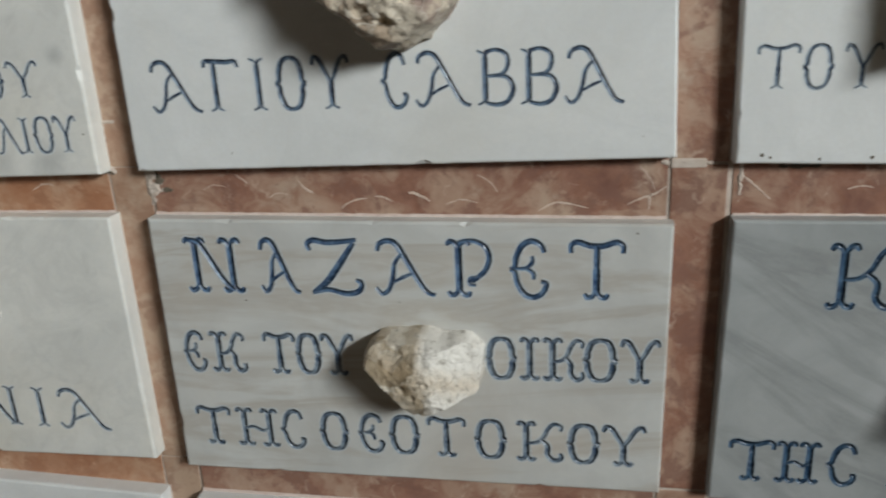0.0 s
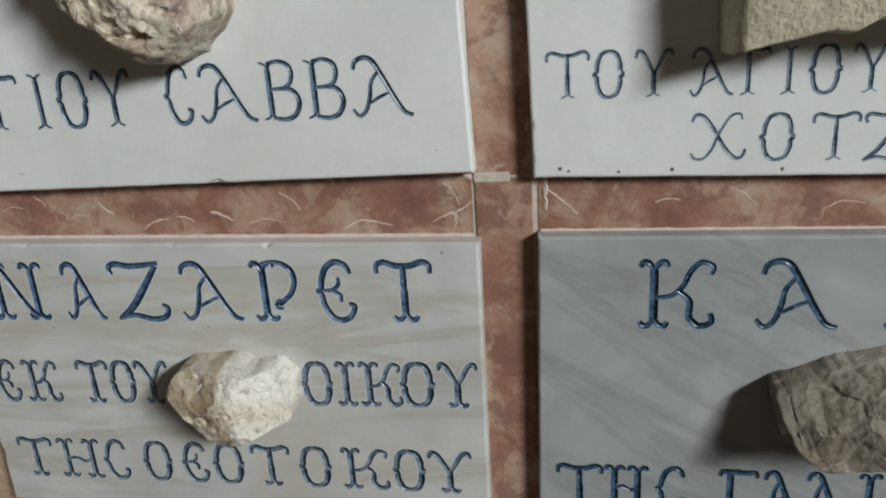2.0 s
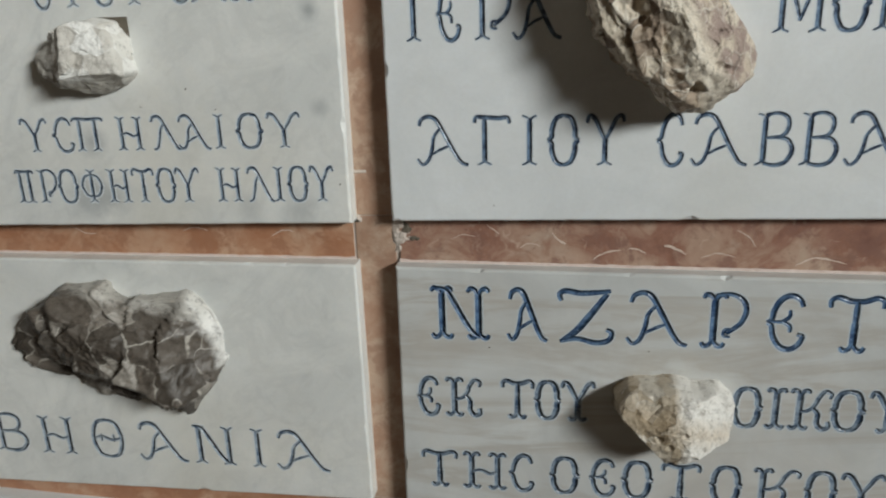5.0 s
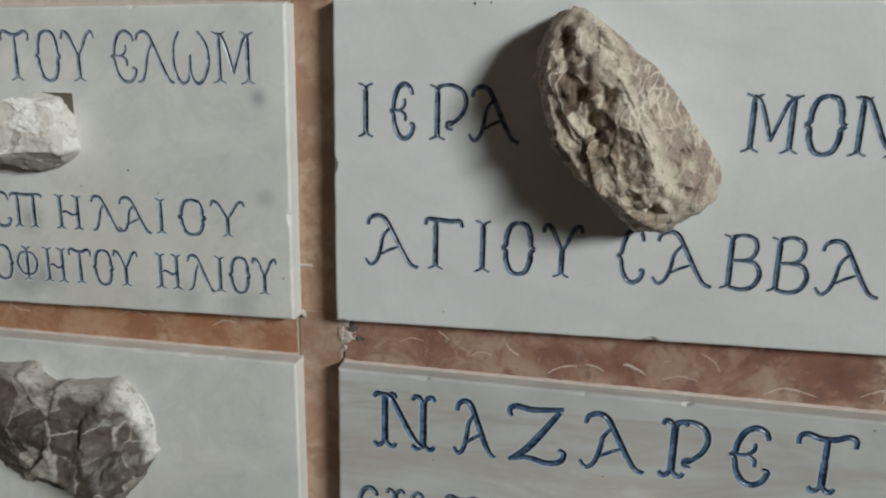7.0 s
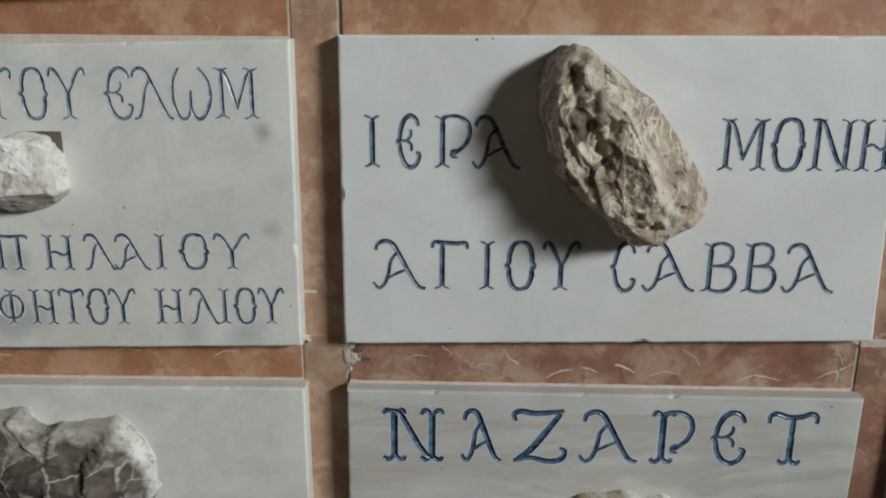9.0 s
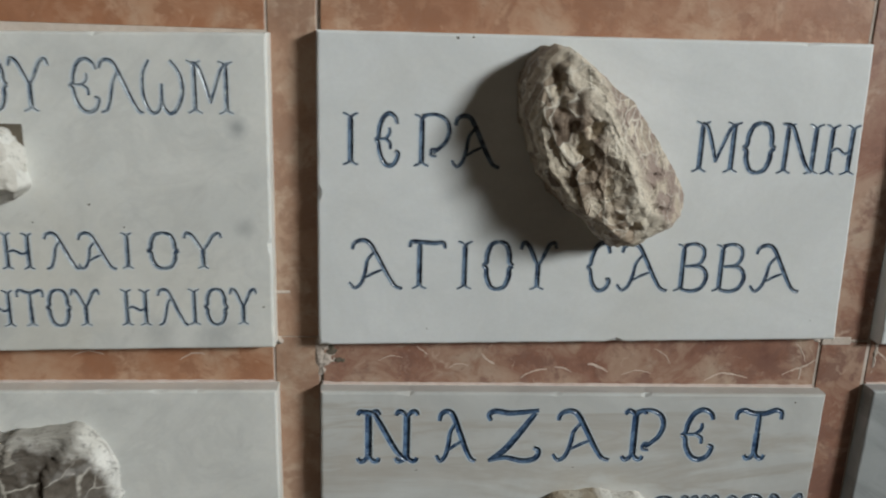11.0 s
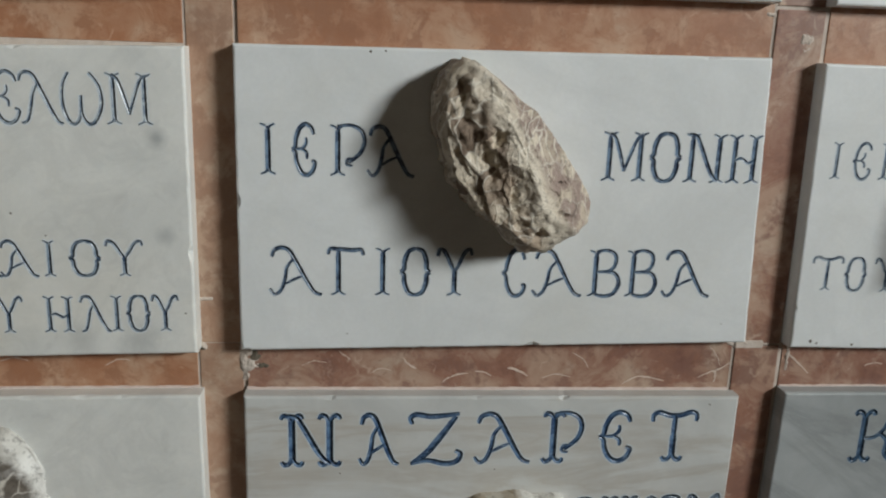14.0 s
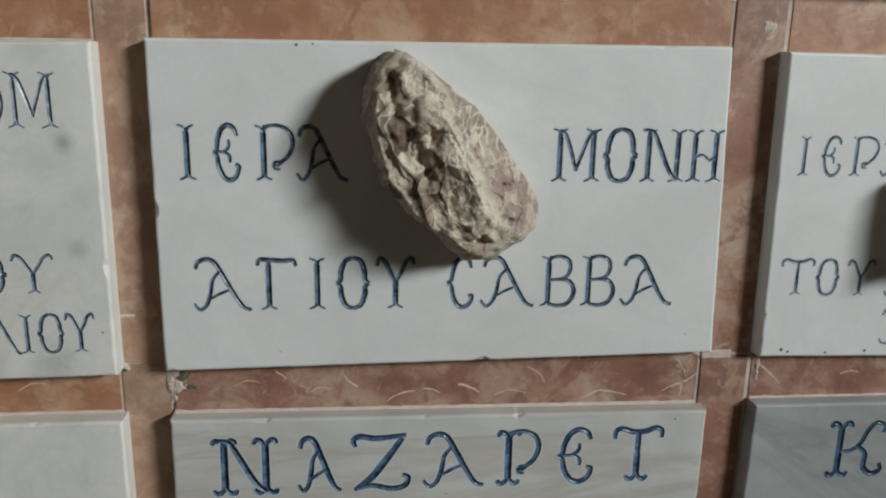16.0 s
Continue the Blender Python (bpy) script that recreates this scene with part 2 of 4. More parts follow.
def broken_rock(name, tones, vein, cell=70, vein_width=0.06, keep=(0.42, 0.62), turn=0.0, stretch=1.0, crusts_shades=(), rough=0.6, relief=0.6):
    """Broken mineral: splinters of several tones, pale seams between them, and crusts or painted shade that lie along
    a direction (colour, degrees, stops of metres and amount, raggedness in metres, streakiness)."""
    m, t, b = nodes_of(name, rough)
    v0 = coords(t)
    nz = node(t, "ShaderNodeTexNoise", Scale=42.0, Detail=2.5)
    t.links.new(v0, nz.inputs["Vector"])
    wob = t.nodes.new("ShaderNodeVectorMath")
    wob.operation = "MULTIPLY_ADD"
    wob.inputs[1].default_value = (0.024, 0.024, 0.024)
    t.links.new(nz.outputs["Color"], wob.inputs[0])
    t.links.new(v0, wob.inputs[2])
    mp = t.nodes.new("ShaderNodeMapping")
    mp.inputs["Rotation"].default_value = (0, radians(turn), 0)
    t.links.new(wob.outputs[0], mp.inputs["Vector"])
    sq = t.nodes.new("ShaderNodeMapping")
    sq.inputs["Scale"].default_value = (stretch, 1, 1)
    t.links.new(mp.outputs["Vector"], sq.inputs["Vector"])
    v = sq.outputs["Vector"]
    cells = node(t, "ShaderNodeTexVoronoi", Scale=cell)
    t.links.new(v, cells.inputs["Vector"])
    sep = t.nodes.new("ShaderNodeSeparateColor")
    t.links.new(cells.outputs["Color"], sep.inputs[0])
    tone = mix(t, 0.5, sep.outputs[0], noise_tex(t, v0, 60, 8, 0.68, 0.6))
    col = ramp(t, tone, (0.22, tones[0]), (0.48, tones[1]), (0.72, tones[2]))
    for shade, way, stops, rag, streaky in crusts_shades:
        turned = t.nodes.new("ShaderNodeVectorMath")
        turned.operation = "DOT_PRODUCT"
        turned.inputs[1].default_value = (math.cos(radians(way)), 0, math.sin(radians(way)))
        t.links.new(v0, turned.inputs[0])
        shift = t.nodes.new("ShaderNodeMath")
        shift.operation = "MULTIPLY_ADD"
        t.links.new(noise_tex(t, v0, 85, 6, 0.65, 0.5), shift.inputs[0])
        shift.inputs[1].default_value = rag
        t.links.new(turned.outputs["Value"], shift.inputs[2])
        rng = node(t, "ShaderNodeMapRange")
        rng.inputs["From Min"].default_value, rng.inputs["From Max"].default_value = -0.1 + rag / 2, 0.1 + rag / 2
        t.links.new(shift.outputs[0], rng.inputs["Value"])
        mask = ramp(t, rng.outputs[0], *[((p + 0.1) / 0.2, a) for p, a in stops])
        if streaky:
            band = ramp(t, noise_tex(t, coords(t, (0.22, 1, 1), (0, streaky, 0)), 150, 4, 0.6, 0.3), (0.42, 0.0), (0.52, 1.0))
            mask = mix(t, 1.0, mask, band, "MULTIPLY")
        col = mix(t, mask, col, shade)
    edge = node(t, "ShaderNodeTexVoronoi", Scale=cell)
    edge.feature = "DISTANCE_TO_EDGE"
    t.links.new(v, edge.inputs["Vector"])
    line = ramp(t, edge.outputs["Distance"], (0.0, 1.0), (vein_width, 0.0))
    some = ramp(t, noise_tex(t, v0, 40, 4, 0.6), (keep[0], 0.0), (keep[1], 0.95))
    col = mix(t, mix(t, 1.0, line, some, "MULTIPLY"), col, vein)
    specks = ramp(t, noise_tex(t, v0, 260, 6, 0.7), (0.53, 0.0), (0.66, 0.6))
    col = mix(t, specks, col, tuple(x * 0.55 for x in tones[0]))
    t.links.new(col, b.inputs["Base Color"])
    hgt = mix(t, 0.12, noise_tex(t, v0, 170, 8, 0.68), line)
    bump(t, b, hgt, relief, 0.0025)
    return m


TAN_ROCK = broken_rock("tan_rock", ((0.175, 0.122, 0.085), (0.43, 0.34, 0.255), (0.70, 0.615, 0.49)), (0.80, 0.75, 0.65), 115, 0.08, (0.40, 0.56), 62, 0.6,
                       crusts_shades=(((0.70, 0.63, 0.52), 28, ((-0.008, 0.0), (-0.001, 0.9), (0.004, 0.85), (0.012, 0.25), (0.03, 0.4)), 0.022, 0),
                               ((0.33, 0.245, 0.21), 28, ((0.006, 0.0), (0.010, 0.9), (0.04, 0.9)), 0.006, 62)), relief=1.0)
# whiter towards the right, with an ochre band to the lower left
CREAM_ROCK = broken_rock("cream_rock", ((0.30, 0.235, 0.155), (0.54, 0.465, 0.36), (0.72, 0.67, 0.58)), (0.82, 0.80, 0.76), 110, 0.05, (0.54, 0.70),
                         crusts_shades=(((0.82, 0.80, 0.75), 8, ((0.000, 0.0), (0.006, 0.9), (0.03, 0.95)), 0.012, 0), ((0.56, 0.42, 0.26), 250, ((-0.014, 0.0), (-0.004, 0.45), (0.006, 0.0)), 0.020, 0)), rough=0.5, relief=0.7)
# shade on the left and lower flanks is painted into the chalk colour
CHALK_ROCK = broken_rock("chalk_rock", ((0.50, 0.47, 0.42), (0.68, 0.655, 0.60), (0.80, 0.79, 0.75)), (0.86, 0.85, 0.82), 70, 0.05, (0.5, 0.66),
                         crusts_shades=(((0.40, 0.375, 0.33), 195, ((0.004, 0.0), (0.014, 0.6)), 0.014, 0), ((0.36, 0.335, 0.29), 275, ((0.010, 0.0), (0.015, 0.6)), 0.010, 0)), relief=0.6)
GREY_ROCK = broken_rock("grey_rock", ((0.060, 0.050, 0.040), (0.135, 0.115, 0.095), (0.30, 0.275, 0.24)), (0.56, 0.53, 0.47), 46, 0.035, (0.46, 0.62), 25, 0.8,
                        crusts_shades=(((0.78, 0.77, 0.73), 22, ((0.064, 0.0), (0.069, 0.9)), 0.010, 0), ((0.58, 0.56, 0.51), 78, ((0.036, 0.0), (0.041, 0.6)), 0.012, 0)), rough=0.42, relief=0.35)
BROWN_ROCK = broken_rock("brown_grey_rock", ((0.09, 0.075, 0.055), (0.18, 0.152, 0.115), (0.38, 0.335, 0.265)), (0.60, 0.55, 0.46), 60, 0.06, (0.5, 0.66),
                         crusts_shades=(((0.62, 0.59, 0.53), 100, ((0.026, 0.0), (0.031, 0.8)), 0.006, 0), ((0.20, 0.185, 0.15), 96, ((0.006, 0.0), (0.012, 0.7), (0.024, 0.6)), 0.010, 0)), relief=0.6)
SAND_ROCK = stone_mat("sand_coloured_rock", (0.42, 0.37, 0.26), (0.52, 0.47, 0.35), (0.60, 0.55, 0.43), 120, rough=0.9, bump_strength=0.8)


# ---------------------------------------------------------------- building helpers
def mesh_of(name, verts, faces, material, smooth=False):
    me = bpy.data.meshes.new(name)
    me.from_pydata(verts, [], faces)
    me.materials.append(material)
    if smooth:
        me.polygons.foreach_set("use_smooth", [True] * len(me.polygons))
    me.update()
    return me


def part_of(name, me, parent, place=(0, 0, 0), label=""):
    ob = new(name, me)
    ob.parent = parent
    ob.location = place
    if label:
        tagged(ob, label)
    return ob


def box_mesh(name, x0, x1, y0, y1, z0, z1, material, bevel=0.0):
    bm = bmesh.new()
    bmesh.ops.create_cube(bm, size=1.0)
    for v in bm.verts:
        v.co = Vector(((x0 + x1) / 2 + v.co.x * (x1 - x0), (y0 + y1) / 2 + v.co.y * (y1 - y0), (z0 + z1) / 2 + v.co.z * (z1 - z0)))
    if bevel:
        bmesh.ops.bevel(bm, geom=list(bm.edges), offset=bevel, segments=2, affect="EDGES", profile=0.6)
    me = bpy.data.meshes.new(name)
    bm.to_mesh(me)
    bm.free()
    me.materials.append(material)
    return me


def slab_mesh(name, corners, back, material, seed, chip=0.0013, nu=90, nv=54):
    """A sawn marble plaque: face over the four corners (bl, br, tr, tl), edges rubbed and nicked, sides down to back."""
    bl, br, tr, tl = [Vector((c[0], 0, c[1])) for c in corners]

    def at(u, v):
        return (bl * (1 - u) + br * u) * (1 - v) + (tl * (1 - u) + tr * u) * v

    def wear(p):
        q = Vector((p.x * 60 + seed, seed * 3.1, p.z * 60))
        n = noise.noise(q) * 0.5 + noise.noise(q * 4.0) * 0.3
        dent = max(0.0, noise.noise(q * 1.3 + Vector((9, 2, 5))) - 0.40) * 5.0
        return chip * (0.35 * n + dent)

    mid = at(0.5, 0.5)
    w, h = (br - bl).length, (tl - bl).length
    border = [(i / nu, 0.0) for i in range(nu)] + [(1.0, j / nv) for j in range(nv)] + [(1 - i / nu, 1.0) for i in range(nu)] + [(0.0, 1 - j / nv) for j in range(nv)]
    verts, faces = [], []
    rings = ((0.0, back), (0.0, 0.0022), (0.00025, 0.0009), (0.0008, 0.00025), (0.0016, 0.0))
    n = len(border)
    for inset, y in rings:
        for u, v in border:
            uu, vv = min(max(u, inset / w), 1 - inset / w), min(max(v, inset / h), 1 - inset / h)
            p = at(uu, vv)
            k = wear(at(u, v))
            d = (mid - p).normalized() * k * (0.0 if y == back else 0.25 if y > 0.002 else 1.0)
            verts.append((p.x + d.x, y + (max(k, 0) * 0.5 if 0 < y < 0.002 else 0), p.z + d.z))
    for r in range(len(rings) - 1):
        for i in range(n):
            j = (i + 1) % n
            faces.append((r * n + i, r * n + j, (r + 1) * n + j, (r + 1) * n + i))
    faces.append(tuple((len(rings) - 1) * n + i for i in range(n)))
    return mesh_of(name, verts, faces, material)


# ---------------------------------------------------------------- cut letters
# Strokes are weights and points in a box one wide and one high; Sx is a stem with forked ends at x.
GLYPH = {
    "I": "S.5",
    "E": "1:.95,.80 .86,.93 .62,1 .36,.92 .20,.72 .16,.56 .03,.50; 1:.03,.50 .16,.44 .22,.25 .40,.06 .64,0 .88,.07 1,.24 .86,.29; .7:.16,.52 .44,.52 .62,.62 .62,.74; .7:.44,.52 .64,.44 .66,.32",
    "C": "1:.96,.78 .84,.95 .60,1 .36,.90 .22,.70 .17,.55 .02,.49; 1:.02,.49 .18,.42 .26,.20 .46,.03 .70,0 .92,.08 1,.22 .86,.24",
    "P": "S.24; .9:.24,.97 .60,1 .90,.90 1,.70 .90,.48 .70,.34 .56,.26; .6:.70,.34 .52,.33 .50,.22 .66,.20",
    "A": "1:.06,.80 .10,.93 .24,.99 .38,.93 .52,.68 .72,.28 .86,.06 1,0; .8:.47,.76 .34,.58 .30,.34 .22,.10 .10,.01 0,.13; .6:.29,.22 .46,.32 .64,.40",
    "L": "1:.04,.82 .10,.95 .24,.99 .38,.92 .54,.64 .74,.26 .88,.05 1,0; .8:.46,.78 .34,.58 .28,.34 .18,.06 .04,0",
    "M": "S.17; S.85; .9:.15,.97 .28,.86 .42,.50 .51,.20; .8:.51,.20 .62,.52 .76,.86 .90,.97",
    "O": "1.15:.5,1 .26,.93 .13,.72 .12,.57 .0,.5; 1.15:.0,.5 .12,.43 .14,.26 .28,.06 .5,0; 1.15:.5,0 .74,.07 .87,.28 .88,.43 1,.5; 1.15:1,.5 .88,.57 .86,.74 .74,.94 .5,1",
    "N": "S.18; S.82; 1:.08,.99 .26,.94 .40,.70 .60,.30 .74,.10 .84,.03",
    "H": "S.2; S.8; .7:.2,.46 .38,.52 .52,.47 .64,.42 .8,.50",
    "G": "S.32; 1:.06,.86 .10,.97 .32,.97 .70,.95 .92,.96 .98,.84",
    "Y": "1:.04,.84 .10,.98 .24,.92 .40,.66 .5,.5; .9:.96,.86 .90,.99 .76,.92 .62,.68 .5,.5; F.5",
    "B": "S.2; .9:.2,.97 .56,1 .82,.90 .84,.70 .66,.56 .24,.53; 1:.5,.54 .84,.50 1,.30 .86,.08 .56,.0 .22,.04",
    "Z": "1:.06,.80 .02,.92 .14,.99 .40,.95 .72,.97 .96,1; 1.2:.90,.95 .60,.54 .34,.22 .08,.02; 1:.04,.01 .36,.07 .70,.0 .94,.05 1,.2 .9,.26",
    "K": "S.22; .8:.24,.46 .44,.48 .60,.62 .70,.84 .84,.98 1,.92 .98,.80; 1:.54,.56 .70,.40 .70,.16 .84,.02 1,.08 .98,.22",
    "T": "1:.04,.80 .04,.93 .16,.99 .36,.93 .5,.92 .64,.93 .84,.99 .96,.93 .96,.80; F.5; 1:.5,.92 .5,.7 .5,.5",
    "X": "1:.03,.84 .10,.98 .24,.95 .42,.68 .62,.28 .82,.03 .95,.06 1,.22; .7:.92,.86 .88,.98 .72,.94 .54,.62 .40,.22 .24,.02 .08,.04 .03,.16",
    "W": ".9:.22,1 .06,.74 .04,.36 .16,.06 .32,.0 .46,.16 .50,.56; 1:.50,.56 .50,.18 .66,.0 .84,.08 1,.40 .94,.76 .72,1",
    "p": "S.22; S.72; .9:0,.9 .1,.98 .5,.96 .9,.98 1,.9",
    "F": "S.5; .9:.5,.84 .2,.78 .04,.52 .2,.24 .5,.18; .9:.5,.18 .8,.24 .96,.52 .8,.78 .5,.84",
    "Q": "1:.5,1 .18,.90 .04,.5 .18,.10 .5,0; 1:.5,0 .82,.10 .96,.5 .82,.90 .5,1; .7:.08,.5 .34,.55 .62,.47 .92,.52; .6:.3,.62 .3,.42; .6:.7,.62 .7,.42",
    ".": "1.4:.1,.1 .5,.02 .3,-.12",
}


def smooth_line(pts, per=7):
    out = []
    for i in range(len(pts) - 1):
        p0, p1, p2, p3 = pts[max(i - 1, 0)], pts[i], pts[i + 1], pts[min(i + 2, len(pts) - 1)]
        for k in range(per):
            s = k / per
            out.append(tuple(0.5 * (2 * b + (c - a) * s + (2 * a - 5 * b + 4 * c - d) * s * s + (3 * b - a - 3 * c + d) * s**3) for a, b, c, d in zip(p0, p1, p2, p3)))
    return out + [pts[-1]]


def strokes_of(char, w, h, pen):
    """Lists of (points, widths) in metres."""
    out = []
    tail = 0.115 * h + 0.3 * pen

    def fork(x, y, way):
        for side in (-1, 1):
            if pen > 0.105 * h:
                line = smooth_line([(x, y + way * 0.14 * h), (x + side * 0.45 * tail, y + way * 0.035 * h), (x + side * 1.0 * tail, y + way * 0.015 * h), (x + side * 1.3 * tail, y + way * 0.085 * h)])
                out.append((line, [pen * (0.55 + 0.35 * math.sin(math.pi * i / len(line))) for i in range(len(line))]))
                continue
            line = smooth_line([(x, y + way * 0.17 * h), (x + side * 0.25 * tail, y + way * 0.06 * h), (x + side * tail, y + way * 0.005 * h)])
            out.append((line, [pen * (0.75 - 0.45 * i / len(line)) for i in range(len(line))]))

    for piece in GLYPH[char].split(";"):
        piece = piece.strip()
        if piece[0] in "SF":
            x = float(piece[1:]) * w
            top = h if piece[0] == "S" else 0.52 * h
            line = smooth_line([(x, 0.05 * h), (x, 0.5 * top), (x, top - (0.05 * h if piece[0] == "S" else 0))], 6)
            out.append((line, [pen * 1.15] * len(line)))
            fork(x, 0.0, 1)
            if piece[0] == "S":
                fork(x, h, -1)
            continue
        weight, rest = piece.split(":")
        line = smooth_line([(float(p.split(",")[0]) * w, float(p.split(",")[1]) * h) for p in rest.split()])
        n = len(line)
        out.append((line, [pen * float(weight) * (0.5 + 0.5 * math.sin(math.pi * (0.12 + 0.76 * i / (n - 1)))) for i in range(n)]))
    return out


def letter_mesh(char, w, h, pen, material, stain):
    """Shallow V-shaped cuts: each stroke has two banks that fall to its middle line."""
    verts, faces, normals, slots = [], [], [], []
    bleed = 0.0008
    # lean of the groove's walls at the two sides of each of the six bands across a stroke
    lean_of = [[radians(a) for a in pair] for pair in ((0, 0), (66, 44), (44, 22), (-22, -44), (-44, -66), (0, 0))]
    for k, (line, widths) in enumerate(strokes_of(char, w, h, pen)):
        base, lift = len(verts), 0.00003 * k
        n = len(line)
        across = []
        for i, (x, z) in enumerate(line):
            a, b = line[max(i - 1, 0)], line[min(i + 1, n - 1)]
            t = Vector((b[0] - a[0], b[1] - a[1]))
            t = t.normalized() if t.length > 1e-9 else Vector((0, 1))
            s = Vector((t.y, -t.x))
            across.append(s)
            r = widths[i] / 2
            for off, y in ((-1.0 - bleed / r, -0.00002), (-1.0, -0.00008), (-0.5, -0.0002), (0.0, -0.0002), (0.5, -0.0002), (1.0, -0.00008), (1.0 + bleed / r, -0.00002)):
                verts.append((x + s.x * off * r, y - (lift if abs(off) < 1.0 else 0.5 * lift if abs(off) == 1.0 else 0.1 * lift), z + s.y * off * r))
        for i in range(n - 1):
            for j in range(6):
                q = base + 7 * i + j
                faces.append((q, q + 1, q + 8, q + 7))
                slots.append(1 if j in (0, 5) else 0)
                for k2, c in ((i, 0), (i, 1), (i + 1, 1), (i + 1, 0)):
                    s, a = across[k2], lean_of[j][c]
                    normals.append(Vector((s.x * math.sin(a), -math.cos(a), s.y * math.sin(a))))
    me = mesh_of("letter", verts, faces, material)
    me.materials.append(stain)
    me.polygons.foreach_set("material_index", slots)
    me.normals_split_custom_set([tuple(v) for v in normals])
    return me


def inscribe(plaque, text, base, height, pen, material, origin, lean=0.0, stain=None):
    """text: letter:left:width in mm on the wall; base and height in mm."""
    x_first = None
    for word in text.split():
        char, x, w = word.split(":")
        x, w = float(x), float(w)
        x_first = x if x_first is None else x_first
        me = letter_mesh(char, w / 1000, height / 1000, pen / 1000, material, stain or STAIN)
        part_of("letter", me, plaque, (x / 1000 - origin[0], 0.0, (base + lean * (x - x_first)) / 1000 - origin[1]))


# ---------------------------------------------------------------- structure
def room():
    # all but the north wall is unseen, added to set the bounce light
    x0, x1, y1, top = -9.0, WIN.x - 0.05, -12.0, 6.4
    wall = tagged(new("wall_north", box_mesh("wall_north", x0, x1, 0.020, 0.30, 0, top, PLASTER)), "plastered wall that carries the marble plaques", "wall", kind="structure")
    tagged(new("floor", box_mesh("floor", x0 - 0.2, x1 + 0.2, y1 - 0.2, 0.3, -0.1, 0.0, FLOORING)), "unseen stone floor, added to close the room", "floor", kind="structure")
    tagged(new("ceiling", box_mesh("ceiling", x0 - 0.2, x1 + 0.2, y1 - 0.2, 0.3, top, top + 0.1, PLASTER)), "unseen plastered ceiling, added for bounce light", "ceiling", kind="structure")
    tagged(new("wall_west", box_mesh("wall_west", x0 - 0.2, x0, y1 - 0.2, 0.3, 0, top, PLASTER)), "unseen plastered side wall, added for bounce light", "wall", kind="structure")
    tagged(new("wall_south", box_mesh("wall_south", x0, x1, y1 - 0.2, y1, 0, top, PLASTER)), "unseen plastered wall behind the viewer, added for bounce light", "wall", kind="structure")
    # unseen east wall, added round an assumed window opening for the key lamp
    ya, yb, za, zb = WIN.y - 0.66, WIN.y + 0.66, WIN.z - 0.60, WIN.z + 0.60
    bm = bmesh.new()
    for a, b, c, d in ((y1 - 0.2, 0.3, 0, za), (y1 - 0.2, 0.3, zb, top), (y1 - 0.2, ya, za, zb), (yb, 0.3, za, zb)):
        bmesh.ops.create_cube(bm, size=1.0, matrix=Matrix.Translation((x1 + 0.1, (a + b) / 2, (c + d) / 2)) @ Matrix.Diagonal((0.2, b - a, d - c, 1)))
    me = bpy.data.meshes.new("wall_east")
    bm.to_mesh(me)
    bm.free()
    me.materials.append(PLASTER)
    tagged(new("wall_east", me), "unseen plastered wall, added with an assumed window opening", "wall", kind="structure")
    return wall


WALL = room()

# columns and rows of the grid, on the wall in metres from the middle plaque's lower corner
COLS = [(-0.3270, -0.0250), (0.0, 0.2975), (0.3268, 0.6240)]
ROWS_Z = [(0.1980, 0.3650), (0.0, 0.1680), (-0.2005, -0.0330), (-0.3960, -0.2235)]


def cladding():
    bed = part_of("grout", box_mesh("grout", -0.33, 0.628, 0.0126, 0.0205, ZB - 0.40, ZB + 0.37, GROUT), WALL, label="white grout bed behind the strips")
    part_of("grout", box_mesh("grout", 0.2972, 0.628, 0.0107, 0.0130, ZB - 0.40, ZB + 0.37, GROUT), WALL, label="white grout bed behind the strips")
    part_of("grout", box_mesh("grout", 0.2979, 0.2992, 0.0106, 0.0130, ZB - 0.40, ZB + 0.37, GROUT, 0.0003), WALL, label="thin pale grout line beside a strip")
    gaps_x = [(COLS[0][1] - 0.001, COLS[1][0] - 0.0012), (COLS[1][1] + 0.0015, COLS[2][0] + 0.0005)]
    tops = [0.365, 0.1965, -0.0035, -0.2035]
    lows = [0.1985, -0.0018, -0.2015, -0.396]
    # upright strips: each rises from its row to the top of the cross joint above it
    for g, (x0, x1) in enumerate(gaps_x):
        for r in range(4):
            me = box_mesh("marble_strip", -(x1 - x0) / 2, (x1 - x0) / 2, 0, 0.0075, 0, tops[r] - lows[r] + (0.0012 if g == 0 and r else 0.0), RED if g else PALE, 0.0005)
            part_of("marble_strip", me, WALL, ((x0 + x1) / 2, STRIP - 0.0022 * g, ZB + lows[r]))
    # level strips between the rows
    for c in range(3):
        x0 = -0.327 if c == 0 else gaps_x[c - 1][1] + 0.0026
        x1 = 0.625 if c == 2 else gaps_x[c][0] - (0.0009 if c == 1 else 0.0014)
        for r in range(3):
            z1, z0 = ROWS_Z[r][0] + 0.001, ROWS_Z[r + 1][1] - 0.001
            if c == 0 and r == 0:
                z1 -= 0.004
            me = box_mesh("marble_strip", 0, x1 - x0, 0, 0.0075, 0, z1 - z0, ORANGE if c == 0 else ROSY if r == 0 else RED, 0.0005)
            part_of("marble_strip", me, WALL, (x0, (0.0122, 0.0108, 0.0102)[c], ZB + z0))


cladding()


# ---------------------------------------------------------------- plaques
def plaque(corners, material, label, seed):
    ox, oz = corners[0]
    me = slab_mesh("plaque", [(x - ox, z - oz) for x, z in corners], 0.0165, material, seed)
    ob = new("marble_plaque")
    ob.empty_display_size = 0.02
    ob.location = (ox, FACE, ZB + oz)
    part_of("slab", me, ob)
    tagged(ob, label, "plaque", "plaques on the wall")
    return ob, (ox, oz)


